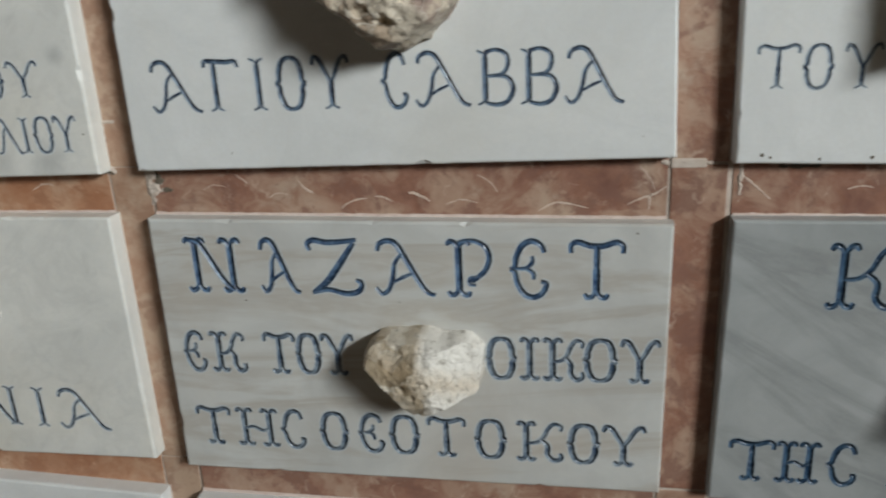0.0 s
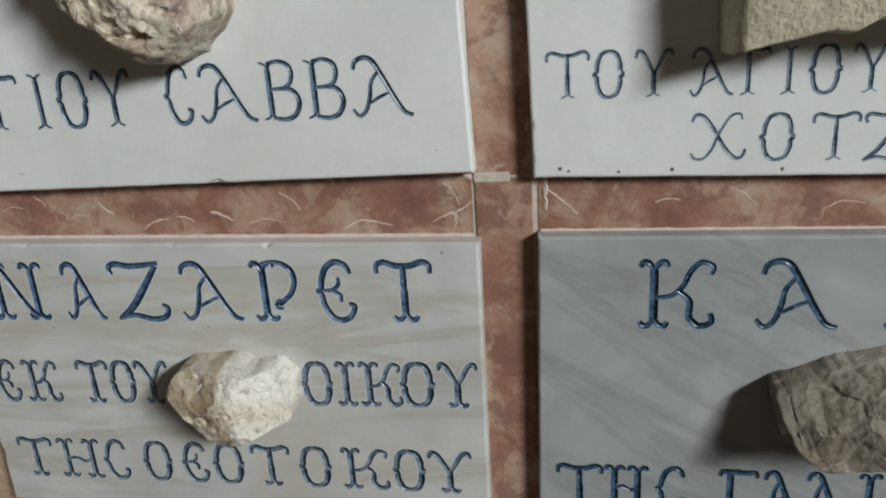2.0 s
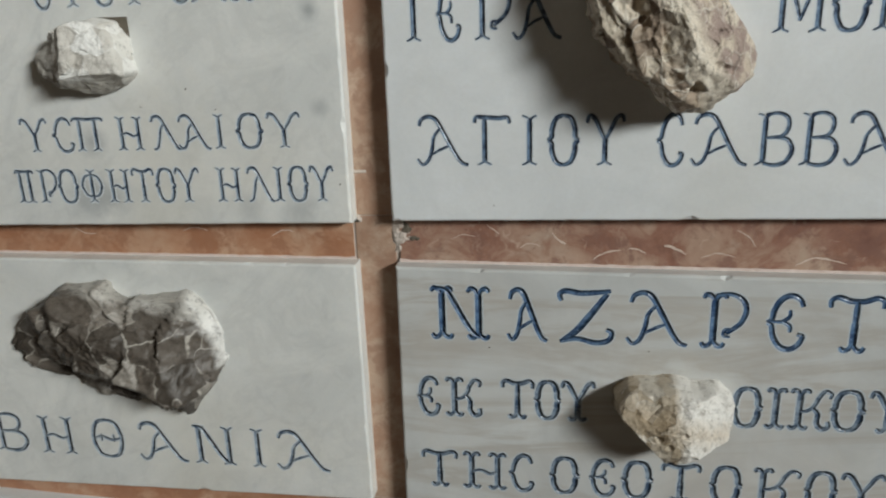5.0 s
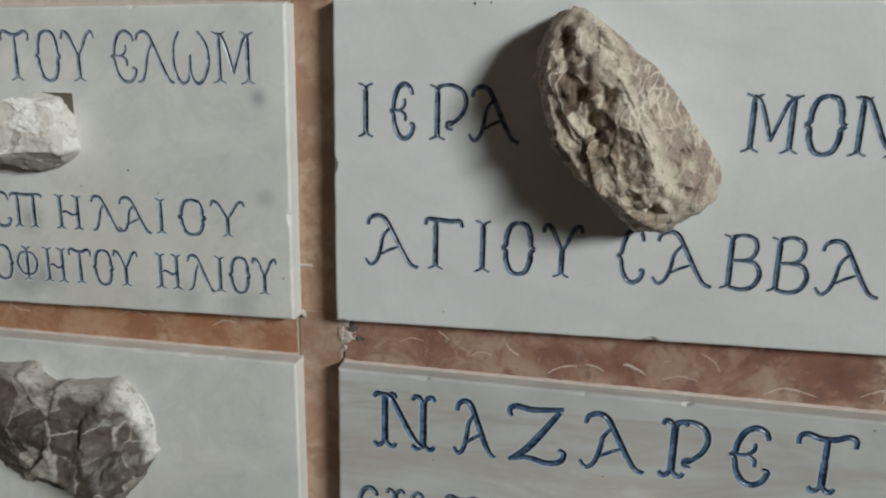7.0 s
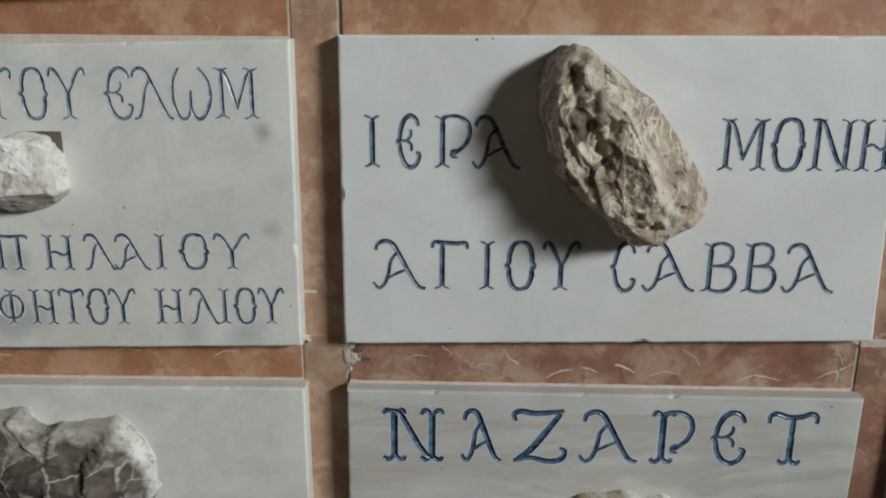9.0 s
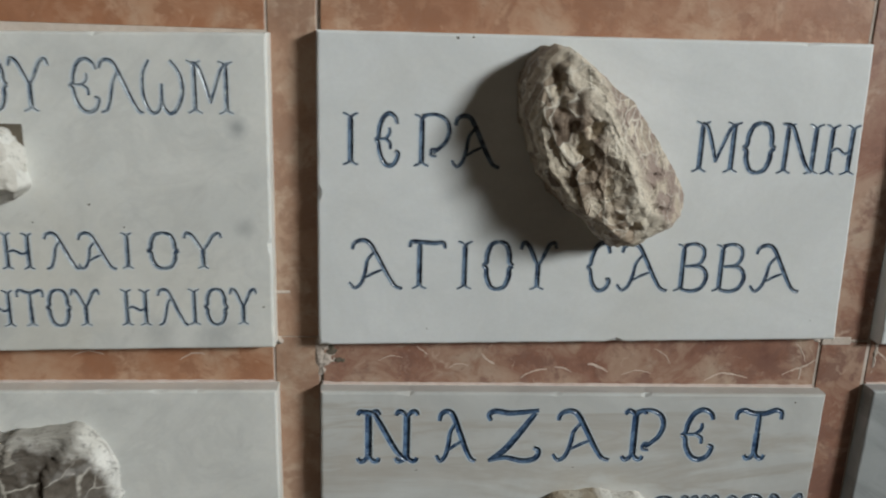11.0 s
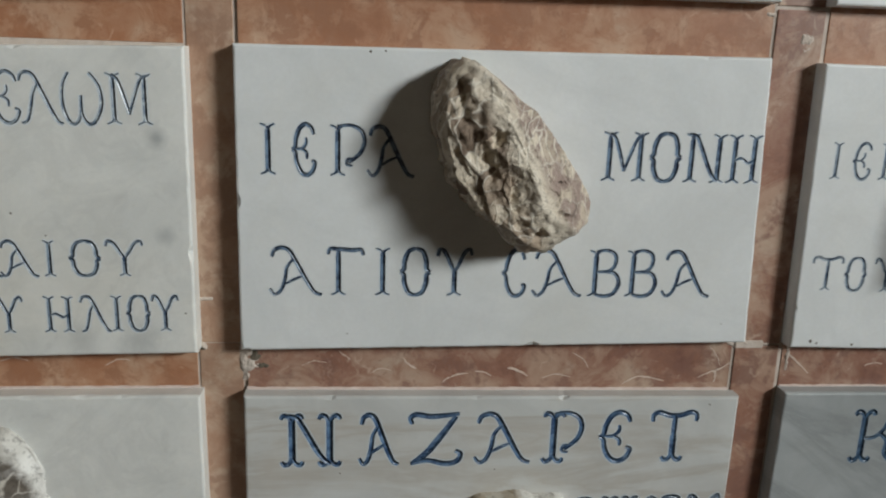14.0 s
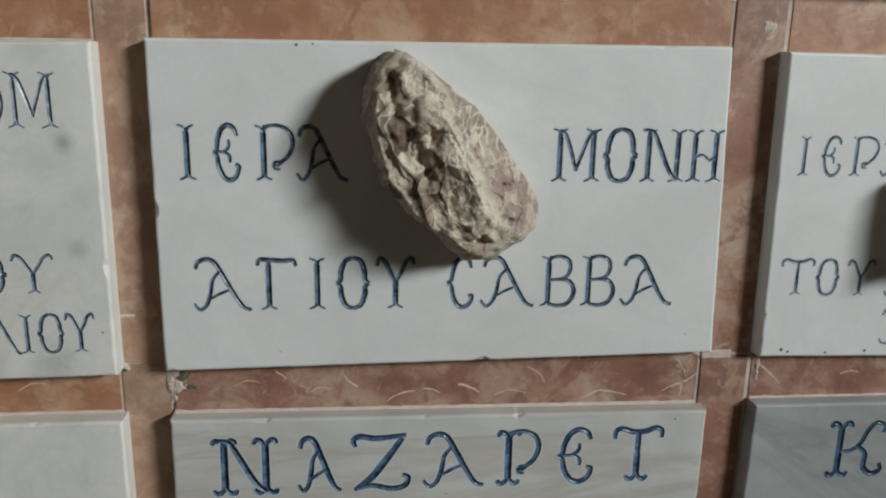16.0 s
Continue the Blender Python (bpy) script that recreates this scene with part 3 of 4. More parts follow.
sab, sab_o = plaque([(-0.0006, -0.0024), (0.3001, 0.0022), (0.2945, 0.1698), (0.0, 0.1679)], WHITE, "white marble plaque with two lines of blue cut letters", 1.0)
naz, naz_o = plaque([(-0.0006, -0.1998), (0.2996, -0.1988), (0.3008, -0.0330), (0.0003, -0.0306)], BANDED, "beige-banded marble plaque with three lines of blue letters", 2.0)
eli, eli_o = plaque([(-0.3270, -0.0095), (-0.0246, -0.0040), (-0.0245, 0.1657), (-0.3280, 0.1580)], SPOTTED, "ivory marble plaque with grey spots and faded blue letters", 3.0)
bet, bet_o = plaque([(-0.3270, -0.2005), (-0.0230, -0.1962), (-0.0242, -0.0298), (-0.3270, -0.0300)], IVORY, "ivory marble plaque with one line of faded letters", 4.0)
hoz, hoz_o = plaque([(0.3284, -0.0011), (0.6250, -0.0060), (0.6240, 0.1660), (0.3254, 0.1679)], WHITE, "white marble plaque with thin blue letters", 5.0)
kan, kan_o = plaque([(0.3268, -0.2000), (0.6250, -0.2000), (0.6250, -0.0320), (0.3298, -0.0305)], GREY, "grey-veined marble plaque with bold blue letters", 6.0)
top, top_o = plaque([(0.0007, 0.1982), (0.2956, 0.1992), (0.2956, 0.3650), (0.0007, 0.3650)], WHITE, "white marble plaque in the upper row with small letters", 7.0)
topl, topl_o = plaque([(-0.3270, 0.1800), (-0.0259, 0.1944), (-0.0259, 0.3650), (-0.3270, 0.3650)], IVORY, "blank-looking ivory marble plaque in the upper row", 8.0)
topr, topr_o = plaque([(0.3262, 0.1988), (0.6240, 0.1988), (0.6240, 0.3650), (0.3262, 0.3650)], WHITE, "white marble plaque at the end of the upper row", 9.0)
low_l, _ = plaque([(-0.3270, -0.3960), (-0.0240, -0.3960), (-0.0240, -0.2245), (-0.3270, -0.2150)], WHITE, "white marble plaque in the lowest row", 10.0)
low_m, _ = plaque([(0.0010, -0.3960), (0.2985, -0.3960), (0.2985, -0.2260), (0.0010, -0.2260)], WHITE, "white marble plaque in the lowest row", 11.0)
low_r, _ = plaque([(0.3270, -0.3960), (0.6250, -0.3960), (0.6250, -0.2260), (0.3270, -0.2260)], GREY, "grey marble plaque in the lowest row", 12.0)

inscribe(sab, "I:13.3:8.1 E:29.9:12.5 P:50.1:19.1 A:70.8:25.7 M:201.6:25.8 O:229.4:18 N:249.2:24.7 H:275:19.1", 99.6, 27.4, 2.6, INK, sab_o)
inscribe(sab, "A:16.6:29.2 G:48.3:21.1 I:76.1:7.7 O:90:16.9 Y:110.2:21.4 C:148.2:13.5 A:166.4:29.2 B:199.7:17.9 B:222.1:17.5 A:243.8:29.3", 31.4, 27.6, 2.6, INK, sab_o)
inscribe(naz, "N:21.6:34.6 A:67.5:23.5 Z:97.2:31.2 A:137:34.5 P:180:22.7 E:213.6:20.4 T:246.2:29.8", -75.4, 32.8, 3.6, BLUE, naz_o, stain=STAIN_BANDED)
inscribe(naz, "E:10.3:13.6 K:29.5:20.5 T:63.3:19.8 O:83.8:15.4 Y:99.3:21.1 O:199.3:17.2 I:218.8:11 K:232.6:21.4 O:254.6:18.6 Y:274.6:22.2", -128.6, 25.5, 3.3, DULL, naz_o, 0.0107, stain=STAIN_BANDED)
inscribe(naz, "T:11.6:23 H:38.4:27.5 C:67.6:15 O:93.7:18 E:117.9:15.6 O:138:18.8 T:161.9:23.3 O:190.9:18.7 K:215.9:26.3 O:246:18.3 Y:265.4:25.6", -180.5, 25.5, 3.3, DULL, naz_o, stain=STAIN_BANDED)
inscribe(hoz, "I:336.3:8.2 E:350:11.1 P:366.2:16 A:385:20", 103.2, 20.9, 1.8, DULL, hoz_o)
inscribe(hoz, "T:335:19.8 O:356.3:13.6 Y:374.1:17.4 A:398.3:18.6 G:418.7:13 I:435.6:8 O:447.7:13.2 Y:464.9:16", 36.0, 20.5, 1.8, DULL, hoz_o, -0.02)
inscribe(hoz, "X:399.2:24.2 O:429.3:14.9 T:450.9:20.2 Z:472.5:18", 5.7, 20.8, 1.8, DULL, hoz_o, -0.03)
inscribe(kan, "K:377.8:35 A:433.5:37 N:492:36", -78.0, 34.6, 3.7, NAVY, kan_o, stain=STAIN_GREY)
inscribe(kan, "T:336.7:24.8 H:363.6:20.2 C:389:15 G:420.6:20.1 A:443.3:18 L:464.5:18 I:489.5:10.9", -185.0, 25.0, 3.3, NAVY, kan_o, stain=STAIN_GREY)
inscribe(eli, "C:-206.6:12 T:-188.9:17.7 O:-168.1:15.1 Y:-152.7:20.8 E:-123.6:14.6 L:-109.0:21.7 W:-87.9:20.4 M:-65.4:23.2", 122.8, 26.4, 2.0, FADED, eli_o, 0.012)
inscribe(eli, "Y:-229.6:19 C:-208.5:13.3 p:-194.2:20.3 H:-166.4:18.2 L:-143.7:18 A:-126.7:19.9 I:-105.4:9.2 O:-90.4:16.5 Y:-71.9:21.3", 39.4, 19.9, 2.0, DULL, eli_o, 0.015)
inscribe(eli, "p:-238.6:12 P:-223.6:12 O:-210.7:13.9 F:-194.6:13.8 H:-177.3:15.5 T:-160.7:14.3 O:-145.4:12.8 Y:-133.0:16.2 H:-106.6:16.6 L:-87.2:16.5 I:-70.7:6.8 O:-61.9:12.6 Y:-48.7:15.2", 7.2, 20.6, 1.9, DULL, eli_o, 0.014)
inscribe(bet, "B:-295:23.8 H:-261.6:29.5 Q:-220.2:22.7 A:-186:35 N:-147:32 I:-107.6:15.1 A:-87.2:36.4", -174.0, 28.9, 3.0, FADED, bet_o, -0.008)
inscribe(top, "E:182.6:8.9 I:191.5:6 P:199.1:9 H:213.2:13.5 N:227.4:13.6 H:243.6:13.1 K:262.6:9.9 .:274.5:3 E:278.2:8.9", 202.8, 17.0, 2.2, BLUE, top_o)


# ---------------------------------------------------------------- stones
def rock(name, centre, corners, height, seed, material, label, facets=(), rough=0.12, pits=0.0, sharp=6.0, crease=1.0, shard=0.0, grain=0.0, calm=0.0, ease=3, cell=0.55, rings=84, spokes=180, hollow=(), nudge=(0.0, 0.0)):
    """A stone glued to its plaque: outline by corners (mm on the wall), a dome cut by facets
    (direction in degrees, fall, distance at which the facet begins), broken up by noise and pits."""
    pts = [((x / 1000 - centre[0]), (z / 1000 - centre[1])) for x, z in corners]

    def reach(a):
        """Distance from the middle to the outline in direction a."""
        c, si, best = math.cos(a), math.sin(a), 0.0
        for (x0, z0), (x1, z1) in zip(pts, pts[1:] + pts[:1]):
            ex, ez = x1 - x0, z1 - z0
            det = c * ez - si * ex
            if abs(det) < 1e-12:
                continue
            d = (x0 * ez - z0 * ex) / det
            f = (x0 * si - z0 * c) / det
            if d > 0 and -1e-6 <= f <= 1 + 1e-6:
                best = max(best, d)
        return best

    raw = [reach(2 * math.pi * j / spokes) for j in range(spokes)]
    for _ in range(ease):
        raw = [(raw[j - 1] + 2 * raw[j] + raw[(j + 1) % spokes]) / 4 for j in range(spokes)]

    def outline(a):
        return raw[round(a / (2 * math.pi) * spokes) % spokes]

    verts, faces = [(0, 0, 0)], []
    for k in range(1, rings + 1):
        s = (k / rings) ** 0.8
        for j in range(spokes):
            a = 2 * math.pi * j / spokes
            r = outline(a) * s
            u, v = r * math.cos(a), r * math.sin(a)
            h = height * max(0.0, 1 - s**sharp) ** 0.45
            for way, fall, share in facets:
                cut = height - fall * (u * math.cos(radians(way)) + v * math.sin(radians(way)) - share)
                h = min(h, max(cut, 0.0015))
            verts.append((u, -h, v))
    for k in range(len(verts)):
        if k == 0:
            h0 = height
            for way, fall, share in facets:
                h0 = min(h0, height + fall * share)
            verts[0] = (0, -h0, 0)
    out = []
    for k, (x, y, z) in enumerate(verts):
        ring = 0 if k == 0 else (k - 1) // spokes + 1
        s = ring / rings
        q = Vector((x, y, z)) * 45 + Vector((seed * 7.3, seed, seed * 2.1))
        big = noise.fractal(q, 1.0, 2.1, 5)
        g = Vector((x, y, z))
        if grain:
            along = Vector((math.cos(radians(grain)), 0, math.sin(radians(grain))))
            g = g - along * (g.dot(along) * 0.55)
        warp = g * (45 * cell) + Vector((seed * 7.3, seed, seed * 2.1))
        warp += Vector((noise.noise(q * 0.9), noise.noise(q * 0.9 + Vector((5, 5, 5))), 0)) * 0.35
        dist, near = noise.voronoi(warp)
        plane = min(dist[1] - dist[0], 0.6)
        tilt = noise.cell_vector(near[0] * 7.7)
        shard_d = (warp - near[0]).dot(tilt - Vector((0.5, 0.5, 0.5)))
        small = noise.voronoi(warp * 2.4)[0]
        chip = min(small[1] - small[0], 0.5)
        fine = noise.fractal(q * 5.0, 0.9, 2.2, 4)
        d = height * rough * (big * 0.55 + crease * (1.1 * (plane - 0.3) + 0.45 * (chip - 0.2)) + shard * shard_d + 0.2 * fine)
        if calm:
            way = radians(facets[0][0])
            d *= 1.0 - calm * min(1.0, max(0.0, (x * math.cos(way) + z * math.sin(way) - facets[0][2]) / 0.006))
        if pits:
            c = noise.noise(q * 2.2 + Vector((1, 5, 9)))
            d -= height * pits * max(0.0, c - 0.15)
        for hx, hz, hr, hd in hollow:
            rr = math.hypot(x - hx, z - hz) / hr * (1 + 0.55 * noise.noise(Vector((x, 0, z)) * 330 + Vector((hx, 3, hz)) * 40))
            if rr < 1:
                d -= 0.75 * hd * (1 - rr * rr) ** 1.5
        keep = 1.0 if s < 0.96 else max(0.0, (1 - s) / 0.04)
        side = 1.0 + 0.9 * d / max(math.hypot(x, z), 0.004) * (s**3)
        yy = y - d * keep * (1 - 0.4 * s**4)
        if ring == rings:
            yy = 0.0015
        out.append((x * side, min(yy, 0.0015), z * side))
    for j in range(spokes):
        faces.append((0, 1 + (j + 1) % spokes, 1 + j))
    for k in range(rings - 1):
        for j in range(spokes):
            a, b = 1 + k * spokes + j, 1 + k * spokes + (j + 1) % spokes
            faces.append((a, b, b + spokes, a + spokes))
    me = mesh_of(name, out, faces, material, smooth=True)
    ob = new(name, me)
    ob.location = (centre[0] + nudge[0], FACE, ZB + centre[1] + nudge[1])
    return tagged(ob, label, "stone", "stones on the plaques")


GROOVE = tuple((-0.033 + 0.0004 * k, 0.040 - 0.0026 * k, 0.0030, 0.0032) for k in range(8))
rock("rough_stone", (0.1492, 0.1128), ((119, 165), (129, 161), (142, 151), (158, 138), (170, 124), (181, 109), (192, 94), (192, 84), (184, 73), (168, 62), (154, 62), (141, 74), (125, 87), (112, 104), (106, 125), (103, 146), (108, 158)), 0.042, 1.0, TAN_ROCK,
     "long tan rough stone with broken pits on white marble", facets=((28, 0.80, 0.001), (205, 0.22, 0.002), (115, 0.6, 0.036), (300, 0.5, 0.030)), rough=0.080, pits=0.05, sharp=9.0, crease=-0.8, shard=1.7, grain=-60.0, calm=0.45, cell=1.9, ease=2,
     hollow=GROOVE + ((-0.013, 0.013, 0.0048, 0.009), (-0.018, 0.003, 0.0040, 0.005), (-0.015, -0.004, 0.0042, 0.006), (-0.024, 0.013, 0.0032, 0.004), (0.021, -0.026, 0.0024, 0.004), (0.025, -0.0275, 0.0026, 0.005), (0.029, -0.029, 0.0024, 0.004),
                      (0.012, -0.038, 0.0050, 0.009), (0.002, -0.032, 0.0045, 0.004), (-0.012, 0.031, 0.0038, 0.005), (-0.012, 0.026, 0.0030, 0.004), (-0.036, -0.005, 0.0035, 0.003), (-0.005, -0.037, 0.0035, 0.004)))
rock("rounded_stone", (0.1650, -0.1180), ((138, -96), (165, -94), (178, -97), (191, -96), (199, -105), (197, -127), (170, -139), (153, -141), (145, -134), (131, -115), (130, -104)), 0.032, 2.0, CREAM_ROCK,
     "small cream rounded stone on banded marble", facets=((6, 0.70, 0.006), (222, 4.0, 0.0165), (105, 0.55, 0.008), (285, 0.7, 0.012)), rough=0.085, pits=0.06, sharp=16.0, crease=0.3, shard=1.0, cell=1.3, ease=1,
     hollow=((-0.010, -0.002, 0.0025, 0.003), (-0.004, -0.006, 0.0022, 0.003), (0.004, 0.002, 0.0020, 0.002)))
rock("chalky_stone", (-0.1718, 0.0944), ((-143, 84), (-146, 104), (-152, 113), (-166, 116), (-184, 110), (-201, 94), (-195, 80), (-169, 73), (-150, 77)), 0.026, 3.0, CHALK_ROCK,
     "white chalky stone with a hollow on ivory marble", facets=((40, 0.35, 0.0), (280, 1.9, 0.010), (165, 0.7, 0.002), (225, 1.2, 0.012)), rough=0.11, pits=0.12, sharp=12.0, crease=0.3, shard=1.2, cell=1.5, ease=1, nudge=(-0.0030, 0.0012), hollow=((-0.009, 0.0175, 0.0035, 0.012),))
rock("grey_stone", (-0.1859, -0.0863), ((-261, -82), (-249, -69), (-212, -44), (-188, -42), (-168, -49), (-130, -46), (-114, -58), (-110, -81), (-118, -109), (-138, -127), (-152, -131), (-185, -119), (-228, -108), (-258, -99)), 0.030, 4.0, GREY_ROCK,
     "dark grey stone with pale veins on ivory marble", facets=((15, 0.9, 0.042), (80, 0.6, 0.012), (250, 1.2, 0.004), (165, 0.5, 0.02), (200, 0.35, -0.01)), rough=0.15, sharp=10.0, crease=-0.4, shard=3.0, cell=0.95, ease=1, nudge=(-0.0035, -0.0035))
rock("brown_stone", (0.4830, -0.1200), ((441, -103), (442, -115), (445, -126), (456, -132), (494, -131), (518, -130), (526, -112), (520, -86), (490, -87), (465, -95)), 0.043, 5.0, BROWN_ROCK,
     "grey-brown angular stone on grey marble", facets=((102, 0.95, -0.004), (10, 0.5, 0.02)), rough=0.10, sharp=22.0, crease=0.4, shard=0.6, cell=1.3, ease=1)
rock("sandy_stone", (0.4720, 0.0840), ((409, 110), (408.5, 82), (409, 54), (426, 57.5), (443, 61), (453, 60), (462, 65), (500, 63), (530, 70), (532, 108), (480, 113)), 0.0335, 6.0, SAND_ROCK,
     "flat sand-coloured stone slab on white marble", facets=((90, 0.05, 0.02),), rough=0.045, sharp=40.0, crease=0.4, ease=0, spokes=240)

# dark plate painted as the recess shade round the chalky stone, and crumbled mortar at the joints
SOCKET = plain("dark_mortar_and_shade", (0.10, 0.085, 0.065), (0.16, 0.135, 0.10), 90)
gap = box_mesh("mortar_gap", -0.020, 0.0008, -0.0004, 0.001, -0.024, 0.0010, SOCKET, 0.0003)
part_of("mortar_gap", gap, eli, (-0.1490 - eli_o[0], 0, 0.1160 - eli_o[1]), "dark plate painted as shade in the recess round the stone")


PINK_GROUT = plain("pink_grout", (0.60, 0.47, 0.42), (0.74, 0.65, 0.60), 140)


def grout_line(x0, x1, z0, z1, depth, seed):
    """A ragged thread of grout where a strip meets the top of a plaque; z0 and z1 at its two ends."""
    n, verts, faces = 90, [], []
    for i in range(n + 1):
        x, z = x0 + (x1 - x0) * i / n, z0 + (z1 - z0) * i / n
        w = 0.0010 * (1 + 0.8 * noise.noise(Vector((x * 160, seed, 0))) + 0.4 * noise.noise(Vector((x * 700, seed, 4))))
        verts += [(x, 0.0006, z + w), (x, -0.0004, z + 0.6 * w), (x, -0.0009, z - 0.4 * w), (x, -0.0009, z - 0.003)]
    for i in range(n):
        for j in range(3):
            q = 4 * i + j
            faces.append((q, q + 4, q + 5, q + 1))
    part_of("grout_line", mesh_of("grout_line", verts, faces, PINK_GROUT), WALL, (0, depth, ZB), "pale pink grout line under a strip")


grout_line(0.001, 0.2975, -0.0300, -0.0322, 0.0108, 1)
grout_line(-0.325, -0.0265, -0.0296, -0.0294, 0.0122, 2)
grout_line(0.331, 0.624, -0.0303, -0.0318, 0.0102, 3)
grout_line(0.001, 0.296, -0.2250, -0.2250, 0.0108, 4)


def mark(owner, origin, x, z, r, seed):
    """A small dark pit in the face of a plaque, in mm on the wall."""
    ring = [(r * (1 + 0.5 * noise.noise(Vector((math.cos(a) * 2, math.sin(a) * 2, seed)))) / 1000, a) for a in [2 * math.pi * k / 18 for k in range(18)]]
    verts = [(0, -0.00012, 0)] + [(d * math.cos(a), -0.00004, d * math.sin(a)) for d, a in ring]
    faces = [(0, 1 + k, 1 + (k + 1) % 18) for k in range(18)]
    part_of("pit", mesh_of("pit", verts, faces, SOCKET), owner, (x / 1000 - origin[0], 0, z / 1000 - origin[1]))


for k, (x, z, r) in enumerate(((-118.5, 76, 0.6), (-101.5, 64, 0.45), (-148, 66, 0.4), (-30, 20, 0.5))):
    mark(eli, eli_o, x, z, r, k)
for k, (x, z, r) in enumerate(((60, 8, 0.35), (72, 166, 0.7), (80, 166.5, 0.5), (208, 45, 0.3), (283, 14, 0.35))):
    mark(sab, sab_o, x, z, r, 20 + k)
for k, (x, z, r) in enumerate(((341, 3.2, 1.0), (345, 2.0, 0.7), (392, 1.6, 0.9), (368, 1.0, 0.7), (440, 0.5, 0.9))):
    mark(hoz, hoz_o, x, z, r, 40 + k)
for k, (x, z, r) in enumerate(((282, -38, 0.6), (56, -81, 0.5), (150, -80, 0.4))):
    mark(naz, naz_o, x, z, r, 60 + k)


def crumbs(x, z, w, h, n, seed, label, material=None):
    """A ragged patch of broken mortar on a joint, n lumps across."""
    m, verts, faces = 36, [], []
    w, h = w * 1.5, h * 1.5
    for a in range(m + 1):
        for b in range(m + 1):
            u, v = 2.0 * a / m - 1, 2.0 * b / m - 1
            p = Vector((u * w, seed * 3.7, v * h))
            rag = 0.8 * noise.fractal(p * 300 + Vector((seed, 0, 0)), 1.0, 2.1, 5) + 0.5 * noise.noise(p * 170)
            up = 0.75 - (u * u + v * v) + 0.8 * rag
            verts.append((u * w, 0.0011 - 0.0013 * min(max(up, -0.6), 0.9), v * h))
    for a in range(m):
        for b in range(m):
            q = a * (m + 1) + b
            faces.append((q, q + m + 1, q + m + 2, q + 1))
    me = mesh_of("mortar_crumbs", verts, faces, material or GROUT)
    part_of("mortar_crumbs", me, WALL, (x, 0.0112 if x < 0 else 0.0102 if x < 0.297 else 0.0094, ZB + z), label)


crumbs(0.003, -0.012, 0.004, 0.009, 7, 3, "crumbled mortar at the end of a strip")
crumbs(-0.0225, 0.025, 0.004, 0.0010, 5, 5, "white mortar at a strip joint")
crumbs(0.3100, -0.0020, 0.011, 0.0014, 10, 8, "white mortar smeared over a strip joint")
crumbs(0.3335, -0.012, 0.0012, 0.009, 8, 9, "white mortar in a strip joint")
crumbs(-0.0250, -0.004, 0.003, 0.002, 6, 11, "crumbled mortar at a plaque corner")
crumbs(0.2960, 0.1935, 0.003, 0.0015, 8, 12, "crumbled mortar at a plaque corner")

# a pale mortar seam where two upright strips meet, and pale veins in the red marble
part_of("grout_seam", box_mesh("grout_seam", 0.2985, 0.3165, 0, 0.004, ZB - 0.0050, ZB + 0.0002, GROUT, 0.0007), WALL, (0, 0.0095, 0), "white mortar seam between two strips")
part_of("grout_seam", box_mesh("grout_seam", -0.0262, -0.0170, 0, 0.004, ZB + 0.0240, ZB + 0.0260, GROUT, 0.0006), WALL, (0, 0.0117, 0), "white mortar seam across a strip")
CALCITE = plain("white_calcite", (0.62, 0.47, 0.38), (0.76, 0.66, 0.58), 200, 0.5, 0.1, 0.0004)


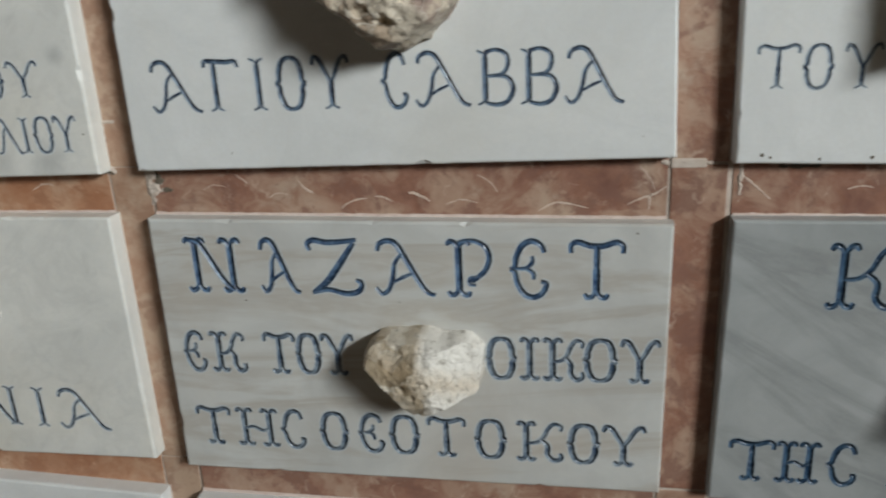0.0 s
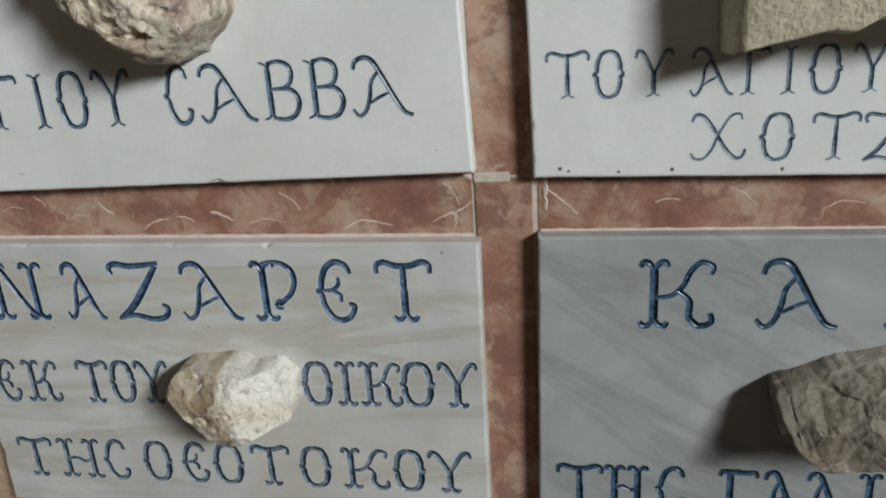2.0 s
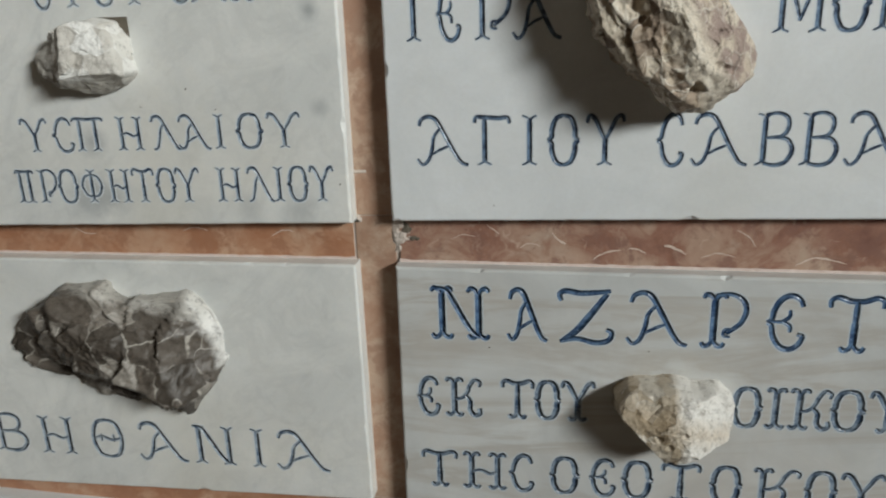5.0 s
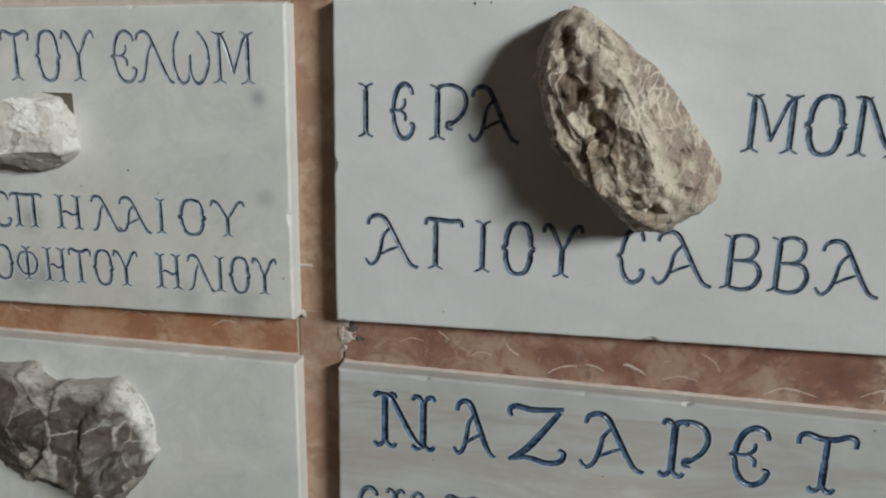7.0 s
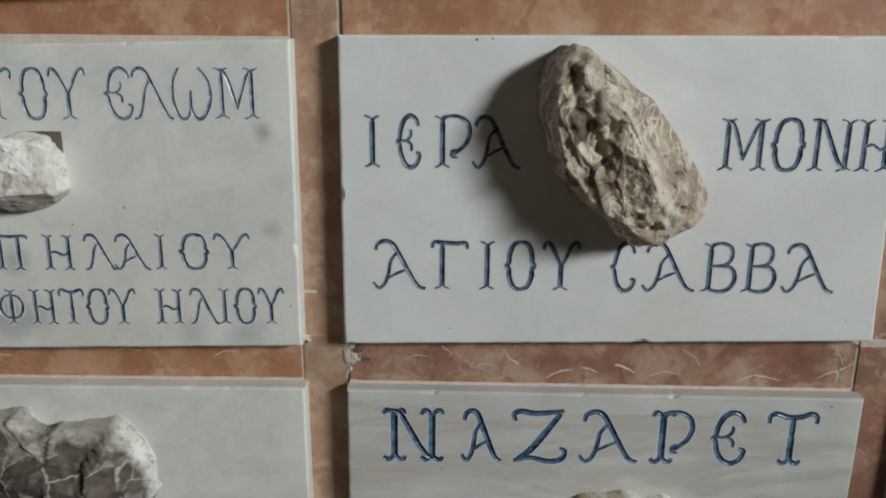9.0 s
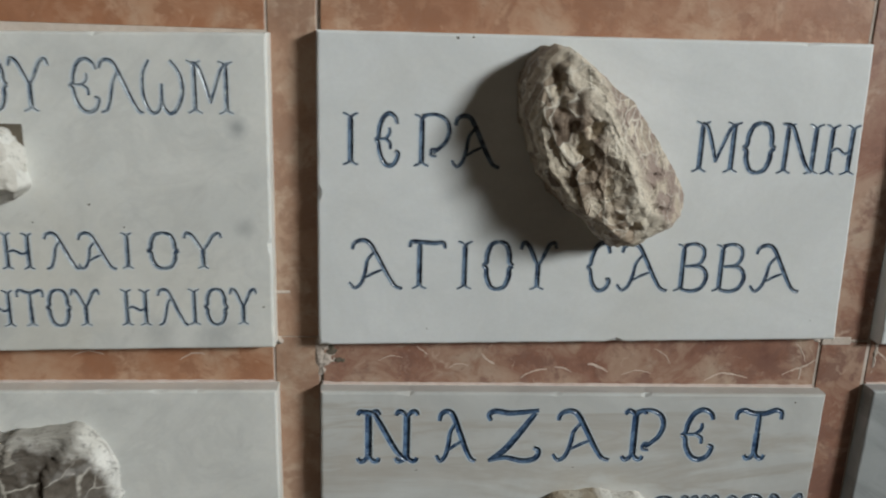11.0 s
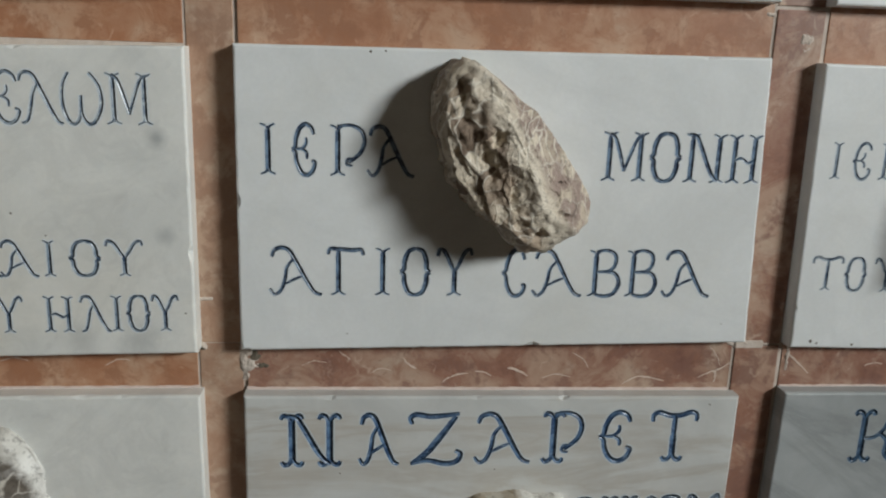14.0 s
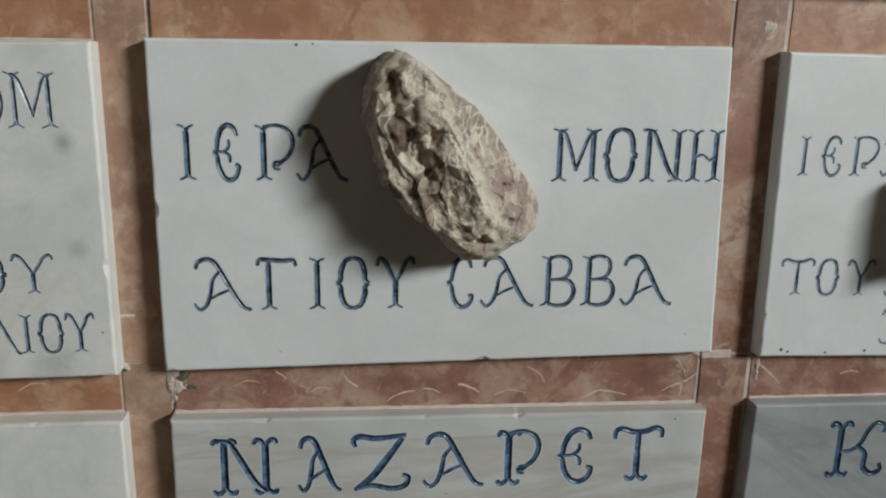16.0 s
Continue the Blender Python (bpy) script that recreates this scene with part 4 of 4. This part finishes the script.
def vein(points, width, depth):
    """A pale vein lying in the face of a strip; points in mm on the wall."""
    line = smooth_line([(x / 1000, ZB + z / 1000) for x, z in points], 6)
    verts, faces = [], []
    for i, (x, z) in enumerate(line):
        a, b = line[max(i - 1, 0)], line[min(i + 1, len(line) - 1)]
        t = Vector((b[0] - a[0], b[1] - a[1])).normalized()
        r = width / 2300 * (0.15 + 0.85 * math.sin(math.pi * (0.1 + 0.8 * i / (len(line) - 1)))) * (1 + 0.9 * noise.noise(Vector((x * 700, z * 700, width))))
        x, z = x + 0.0005 * noise.noise(Vector((x * 450, 1, z * 450))), z + 0.0005 * noise.noise(Vector((x * 450, 7, z * 450)))
        for off, y in ((-1.0, 0.0003), (-0.8, -0.00012), (0.8, -0.00012), (1.0, 0.0003)):
            verts.append((x + t.y * off * r, y, z - t.x * off * r))
    for i in range(len(line) - 1):
        for j in range(3):
            q = 4 * i + j
            faces.append((q, q + 1, q + 5, q + 4))
    part_of("calcite_vein", mesh_of("calcite_vein", verts, faces, CALCITE), WALL, (0, depth, 0))


for pts, width in ((((55, -7), (58, -9.5), (62, -12)), 0.9), (((93, -11), (97, -16), (101, -18)), 1.3), (((117, -27), (123, -23), (132, -21)), 1.2), (((137, -20), (142, -20.5), (147, -23)), 1.1),
                   (((157, -18), (162, -19), (169, -23)), 2.0), (((229, -29), (238, -24), (246, -24.5), (256, -27)), 1.2), (((277, -25), (283, -22), (291, -19), (297, -15)), 1.3), (((289, -19), (288.5, -23), (288, -28)), 1.3),
                   (((283, -4), (288, -10), (291, -17)), 0.9), (((74, -21), (79, -18), (86, -19)), 0.7), (((196, -8), (203, -12), (207, -18)), 0.8), (((178, -25), (186, -22), (196, -24)), 0.7), (((33, -16), (40, -13), (47, -14)), 0.6)):
    vein(pts, width, 0.01075)
for pts, width in ((((333, -8), (338, -12), (344, -17), (349, -22)), 1.5), (((386, -17), (392, -15), (398, -16)), 1.0), (((420, -10), (428, -14), (433, -20)), 0.7), (((462, -22), (470, -18), (480, -19)), 0.8)):
    vein(pts, width, 0.01015)
for pts, width in (((-300, -12), (-292, -15), (-285, -14)), 0.8), (((-214, -12), (-206, -16), (-199, -16)), 0.8), (((-140, -14), (-131, -11), (-122, -13)), 0.7), (((-80, -16), (-72, -12), (-66, -13)), 0.9):
    vein(pts, width, 0.01215)
crumbs(0.0055, -0.0085, 0.0035, 0.0055, 12, 21, "dark broken edge of a strip", SOCKET)
crumbs(0.0105, -0.0160, 0.0040, 0.0015, 6, 22, "dark broken edge of a strip", SOCKET)
crumbs(0.3620, -0.0045, 0.0100, 0.0010, 7, 24, "dark broken edge of a strip", SOCKET)
crumbs(-0.0262, -0.0050, 0.0030, 0.0012, 6, 25, "dark broken edge at a plaque corner", SOCKET)
crumbs(0.3175, 0.1790, 0.0045, 0.0050, 14, 31, "white mortar smear on a strip")
